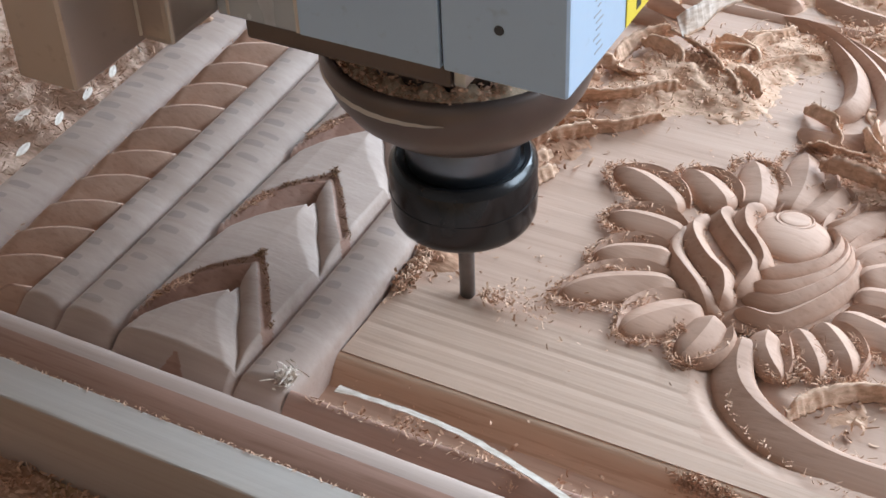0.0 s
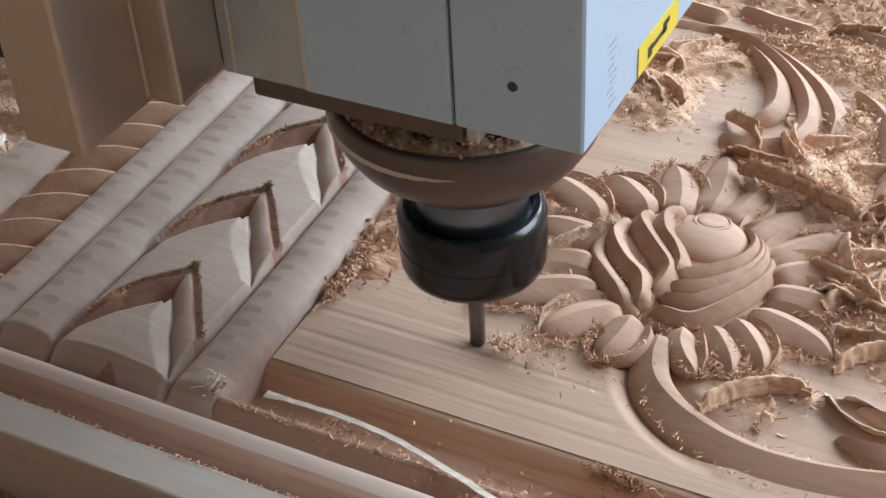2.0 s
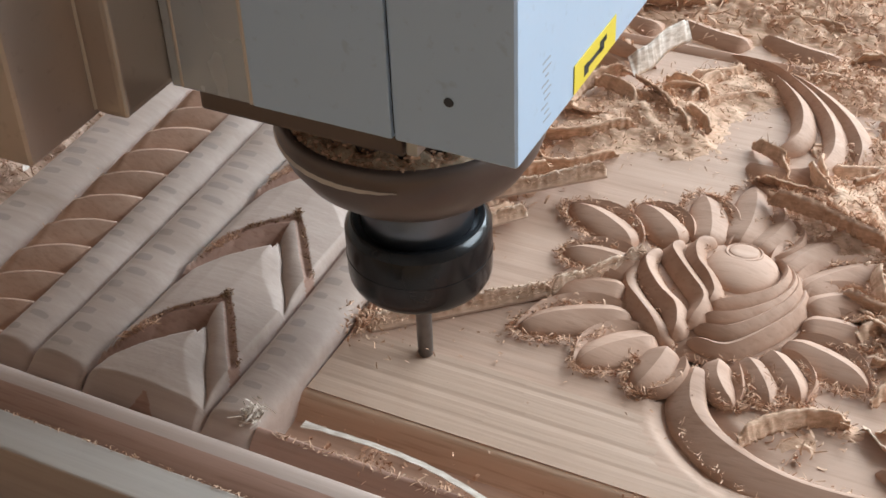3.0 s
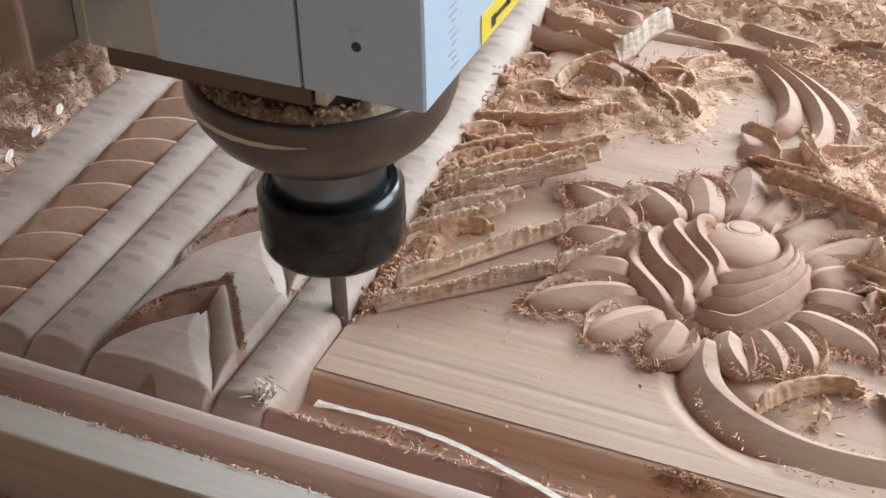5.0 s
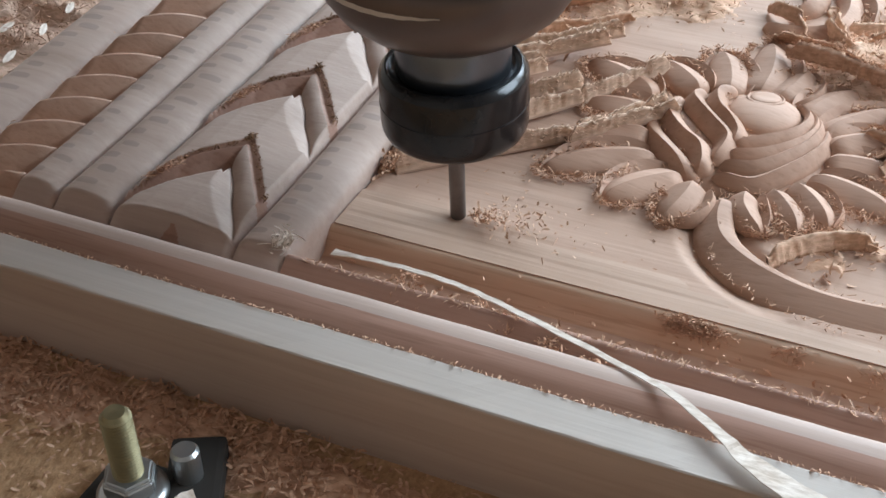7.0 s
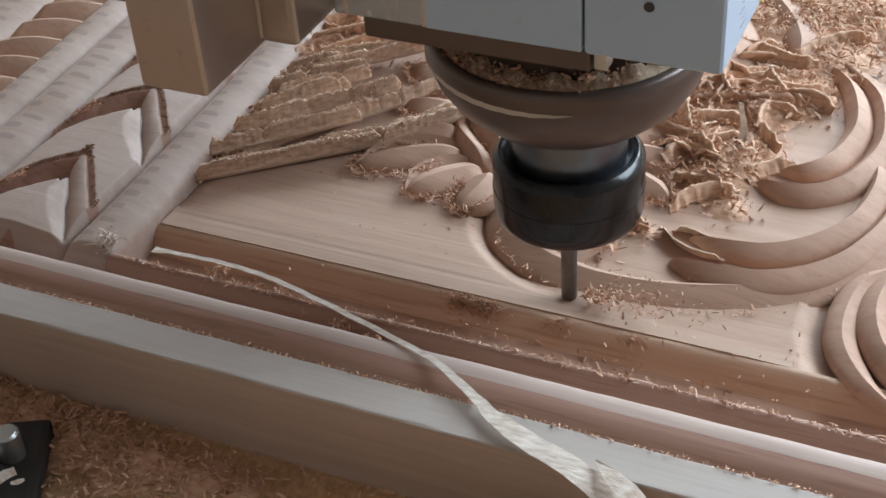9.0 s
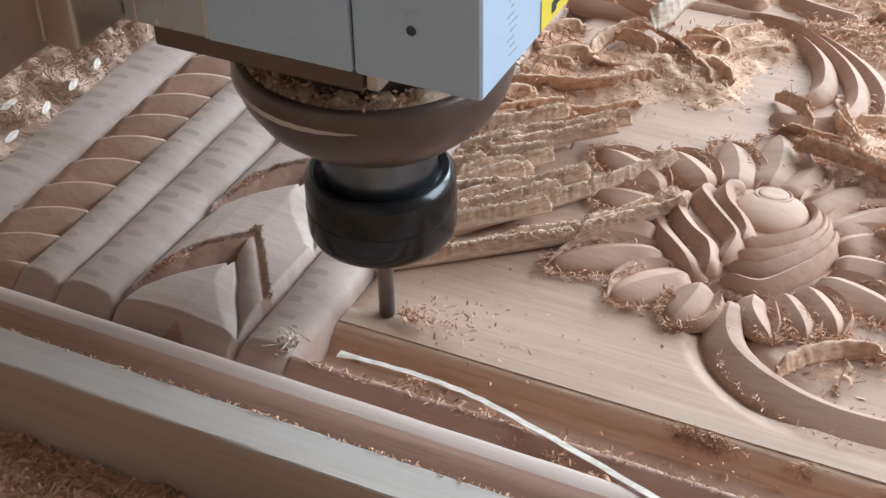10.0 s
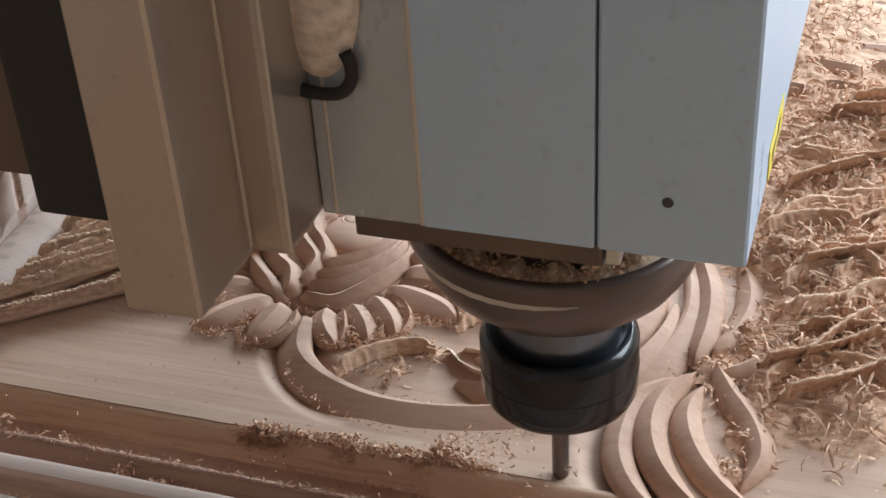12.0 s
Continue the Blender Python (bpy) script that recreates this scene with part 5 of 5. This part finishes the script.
    pl = part("dust_plug", bm, PALE, side, "opening packed with pale sawdust", smooth=True)
    pl.matrix_local = pose(-0.0312, -0.0360, 0.134, 90, 0, 0) @ Matrix.Diagonal((0.95, 2.0, 1.0, 1.0))
    bm = bmesh.new()
    pts = [(-36.0, 116.0), (-34.5, 114.8), (-31, 114.4), (-27.4, 115.0), (-25.4, 117.4), (-25.2, 120.4), (-26.0, 122.6)]
    C = spline(pts, 24)
    rings = []
    for i in range(24):
        t = np.gradient(C, axis=0)[i]
        t = t / np.linalg.norm(t)
        rings.append([bm.verts.new(((C[i][0] - t[1] * 1.15 * math.cos(a)) * MM, (-38.0 + 1.15 * math.sin(a)) * MM, (C[i][1] + t[0] * 1.15 * math.cos(a)) * MM)) for a in np.linspace(0, 2 * math.pi, 10, endpoint=False)])
    for r0, r1 in zip(rings, rings[1:]):
        for i in range(10):
            bm.faces.new((r0[i], r0[(i + 1) % 10], r1[(i + 1) % 10], r1[i]))
    bm.faces.new(rings[0])
    bm.faces.new(rings[-1][::-1])
    part("black_lip", bm, RUBBER, side, smooth=True)
    return nut


nut = head_parts()


# ---- motion ----
STOPS = [(-0.10, 44.0, 51.5), (0.20, 14.5, 51.5), (0.54, 14.5, 48.9), (1.33, 97.5, 48.9), (1.65, 97.5, 45.6), (2.42, 15.0, 45.6), (2.79, 15.0, 43.4),
         (3.58, 99.0, 43.4), (3.93, 99.0, 40.0), (4.72, 14.7, 40.0), (5.14, 14.7, 37.4), (5.97, 104.5, 37.4), (6.43, 104.5, 34.6), (7.26, 15.0, 34.6),
         (7.61, 15.0, 30.6), (8.66, 127.6, 30.6), (9.02, 127.6, 27.6), (10.09, 16.5, 27.6), (10.50, 16.5, 25.6), (11.0, 70.7, 25.4), (12.1, 190.0, 23.4)]


def cutter_at(t):
    ts, xs, ys = zip(*STOPS)
    return float(np.interp(t, ts, xs)), float(np.interp(t, ts, ys))


# strips of the old surface: y0, y1, right end, start and end of the pass that cuts them
STRIPS = [(47.2, 50.2, 92, 0.54, 1.33), (44.5, 47.2, 93, 1.65, 2.42), (41.7, 44.5, 94, 2.79, 3.58), (38.7, 41.7, 95, 3.93, 4.72), (36.0, 38.7, 97, 5.14, 5.97),
          (32.6, 36.0, 100, 6.43, 7.26), (29.1, 32.6, 102, 7.61, 8.69), (26.4, 29.1, 112, 9.02, 10.09)]


# where the pieces of each strip come to lie: x, y, lift, turn. Those cut on the way back stay long and fall in line.
LANDING = [((15, 100, 2.5, 40), (17, 84, 2.0, 45)), ((19.5, 47, 0.3, 40), (55.9, 77.5, 0.8, 54)), ((13, 92, 3.0, 42), (14, 75, 2.2, 46)), ((20, 57, 0.6, 50), (50.5, 93.4, 1.0, 55)), ((14, 64, 3.0, 44), (13, 86, 3.2, 40)),
           ((14, 43, 1.2, 37), (55, 74, 2.4, 47)), ((13, 52, 3.0, 41), (16, 76, 3.4, 44), (14, 96, 3.4, 38)), ((14, 58, 3.6, 43), (15, 70, 4.0, 39), (13, 106, 4.0, 42))]


def strip_mesh(L, w, seed, lift, fade=False, south=0.0, north=0.0):
    """An uncut strip: a thin flat top with a torn, ribbed wall of shaving under it."""
    g = np.random.default_rng(seed)
    n = max(14, int(L / 0.55))
    xs = np.linspace(0, L, n)
    ph = np.cumsum(g.uniform(0.1, 1.9, n)) * L / n / 2.7
    tear = np.interp(xs, np.arange(0, L + 2, 2.0), np.clip(g.normal(-0.35, 0.55, len(np.arange(0, L + 2, 2.0))), 0, 1))
    rib = 0.7 * tear + (0.16 + 0.12 * np.sin(xs * 0.31 + seed)) * np.abs(np.sin(math.pi * ph)) + g.normal(0, 0.04, n)
    sway = 0.35 * np.sin(xs * 0.21 + seed)
    deep = 4.9 + 0.35 * np.sin(xs * 0.23 + seed * 1.3) + 0.22 * g.normal(0, 1, n)
    deep *= np.clip(np.minimum(xs, L - xs) / 3.0 + 0.45, 0.45, 1) * (1 - 0.4 * tear)
    rows = 6
    per = 5 + 2 * rows
    V, F = [], []
    for i, x in enumerate(xs):
        up = lift - (0.31 + lift) * max(0.0, (x - L + 14) / 14) ** 1.5 if fade else lift
        ring = [(0.0, 0.35 - south + up), (w * 0.42, 0.35 + up), (w * 0.52, 0.35 + up), (w, 0.35 - north + up)]
        for v in np.linspace(0.0, 1.0, rows):
            ring.append((w - 0.1 - sway[i] * v - 1.5 * rib[i] * min(1.0, 3 * v) * (1.1 - 0.5 * v) + 0.08 * g.normal() * (v > 0), -0.2 - deep[i] * v))
        for v in np.linspace(1.0, 0.0, rows):
            ring.append((w - 0.75 - sway[i] * v - 1.5 * rib[i] * min(1.0, 3 * v) * (1.1 - 0.5 * v) + 0.08 * g.normal() * (v > 0), -0.2 - deep[i] * v + 0.1))
        ring.append((0.0, -0.2))
        V += [(x * MM, y * MM, z * MM) for y, z in ring]
    for i in range(n - 1):
        for j in range(per):
            F.append((per * i + j, per * (i + 1) + j, per * (i + 1) + (j + 1) % per, per * i + (j + 1) % per))
    F += [tuple(range(per)), tuple(range(per * n - 1, per * n - per - 1, -1))]
    # torn fibres along the lower edge of the shaving
    for q in range(int(n * 5.0)):
        i = int(g.integers(0, n))
        x, y, z = V[per * i + 3 + int(g.choice((rows, rows, rows - 1, rows - 2, 3)))]
        a = len(V)
        V += [(x - 0.0002, y, z + 0.0002), (x + 0.0002, y, z + 0.0002), (x + g.normal(0, 0.0007), y + g.normal(0.0006, 0.0007), z - abs(g.normal(0.0003, 0.0007)))]
        F.append((a, a + 1, a + 2))
    me = bpy.data.meshes.new("uncut_strip")
    me.from_pydata(V, [], F)
    me.materials.append(STRIPWOOD)
    me.materials.append(FLUNG)
    for i, p in enumerate(me.polygons):
        side = i >= per * (n - 1) + 2 or i < per * (n - 1) and 3 < i % per < per - 1
        p.material_index, p.use_smooth = int(side), bool(side)
    return me


# depth of the shallow valleys between neighbouring cutter tracks, from the far strip to the near one
VALLEYS = (0.0, 0.08, 0.0, 0.13, 0.0, 0.0, 0.13, 0.0, 0.09)


def strips():
    made = []
    for k, (y0, y1, xr, _, _) in enumerate(STRIPS):
        cuts = [16.4, 16.4 + (xr - 16.4) * 0.62, xr] if k < 6 else [16.4, 60.0, 84.0, xr]
        for i in range(len(cuts) - 1):
            ob = new("uncut_strip", strip_mesh(cuts[i + 1] - cuts[i], y1 - y0, 100 + 7 * k + i, 0.03, i == len(cuts) - 2, VALLEYS[k + 1], VALLEYS[k]))
            tagged(ob, "thin strip of wood that the cutter lifts off as a shaving", "wood strip", "strips before the cutter")
            made.append((ob, k, i, cuts[i], cuts[i + 1]))
    # what is still uncut at the end
    for y0, y1, xr in ((23.6, 26.4, 150), (20.9, 23.6, 182)):
        ob = new("uncut_strip", strip_mesh(xr - 16.4, y1 - y0, int(y0), 0.03, True, 0.0, 0.09 if y0 > 22 else 0.0))
        ob.matrix_world = pose(16.4 * MM, y0 * MM, GROUND * MM)
        tagged(ob, "thin uncut strip of the old surface along the channel", "wood strip", "strips before the cutter")
    return made


made_strips = strips()


def loose_pieces():
    """A long shaving that is flung across the flower, and clumps that the cutter pushes along."""
    pts = [(0, 0, -6.5), (6, 12, -1.5), (11.5, 26, 1.5), (14, 44, 2.0), (12.5, 62, 3.5), (6, 80, 5.5), (0, 95, 6.5)]
    me = ribbon_mesh("long_shaving", pts, 3.5, FLUNG, ribs=3.4, amp=0.11, lean=1.0, seed=31, wave=0.5, fur=2.2, thick=0.6)
    long = tagged(new("long_shaving", me), "long curled shaving flung across the flower", "wood shaving", "wood shavings on the panel")
    clumps = []
    for k in range(7):
        ob = flakes("chip_clump", 170, lambda g: (g.normal(0, 3.4), g.normal(0, 0.9), 0.5 + abs(g.normal(0, 0.9))), (0.8, 2.4), (0.25, 0.9), (-3, 3), SHAVE, None, "", 80 + k, 0.7)
        clumps.append(tagged(ob, "loose clump of fluffy chips pushed along by the cutter", "wood chips", "clumps before the cutter"))
    puff = flakes("flying_chips", 300, lambda g: (lambda r: (3.5 + r, g.normal(0, 1.0 + 0.16 * r), 1.5 + abs(g.normal(0, 1.0 + 0.12 * r))))(abs(g.normal(0, 11))), (0.5, 1.9), (0.2, 0.7), (-1.5, 1.5), SHAVE, None, "", 95, 0.8, 3)
    tagged(puff, "small chips thrown up behind the cutter", "wood chips", kind="stuff")
    return long, clumps, puff


long_shaving, clumps, puff = loose_pieces()


def motions():
    """The head runs to and fro along x and steps across at either end; each strip that it meets is thrown on the heap."""
    times = [i / 10 for i in range(121)]
    walk(head, [(t, pose(cutter_at(t)[0] * MM, cutter_at(t)[1] * MM, GROUND * MM)) for t in times])
    walk(nut, [(t, pose(0, 0, 0, 0, 0, 80 * i)) for i, t in enumerate(times)])
    side = [1.0 if cutter_at(t + 0.25)[0] < cutter_at(t - 0.15)[0] else 0.0 for t in times]
    walk(puff, [(t, pose((cutter_at(t)[0] - 34 * (1 - s)) * MM, cutter_at(t)[1] * MM, GROUND * MM)) for t, s in zip(times, side)])
    for ob, k, i, x0, x1 in made_strips:
        y0, _, _, t0, t1 = STRIPS[k]
        there = pose(x0 * MM, y0 * MM, GROUND * MM)
        going_right = cutter_at(t1)[0] > cutter_at(t0)[0]
        reach = x0 + (x1 - x0) * (0.55 if going_right else 0.45)
        near = -0.02 + min([t0 + (t1 - t0) * u / 60 for u in range(61)], key=lambda t: abs(cutter_at(t)[0] - reach))
        ends = LANDING[k][i]
        ends = (ends[0] * MM, ends[1] * MM, (GROUND + ends[2]) * MM, 174 + 5 * (k % 3), -1.0, ends[3])
        end = pose(*ends)
        turn = Euler((radians(ends[3]), radians(ends[4]), radians(ends[5])))
        near = round(near * FPS) / FPS
        a = [(near + n / FPS, Matrix.LocRotScale(there.translation.lerp(end.translation, n / 3) + Vector((0, 0, 0.009 * math.sin(math.pi * n / 3))), Euler((turn.x * n / 3, turn.y * n / 3, turn.z * n / 3)), None)) for n in range(1, 3)]
        walk(ob, [(0.0, there), (near - 1 / FPS, there), (near, there), *a, (near + 3 / FPS, end), (12.0, end)])

    rest = pose(0.115, 0.007, 0.0)
    heap_pose, far_pose = pose(0.030, 0.262, 0.001, 3, 2, -80), pose(0.020, -0.210, -0.014, 4, 2, -24)
    off_panel = pose(-0.220, -0.110, -0.018, 0, 3, 12)

    def fly(a, b, t0, t1, high):
        qa, qb = a.to_quaternion(), b.to_quaternion()
        return [(t0 + (t1 - t0) * n / 4, Matrix.LocRotScale(a.translation.lerp(b.translation, n / 4) + Vector((0, 0, high * math.sin(math.pi * n / 4))), qa.slerp(qb, n / 4), None)) for n in range(5)]

    walk(long_shaving, [(0.0, heap_pose), *fly(heap_pose, rest, 10.12, 10.36, 0.02), *fly(rest, far_pose, 11.41, 11.49, 0.05), (12.0, far_pose)])
    lying = pose(0, 0, 0)
    walk(long_sliver, [(0.0, lying), *fly(lying, off_panel, 11.42, 11.54, 0.03), (12.0, off_panel)])
    for k, ob in enumerate(clumps):
        x, y = 108 + 8.2 * k, 20.2 + 0.35 * (k % 3)
        a, b = pose(0.0185, (50 + 1.8 * k) * MM, (GROUND + 0.4) * MM, 0, 0, 90), pose(x * MM, y * MM, GROUND * MM, 0, 0, 6 * (k % 3))
        away = 10.50 + (x - 16.5) / 108.4
        walk(ob, [(0.0, a), (10.54, a), (away, b), (12.0, b)])


motions()
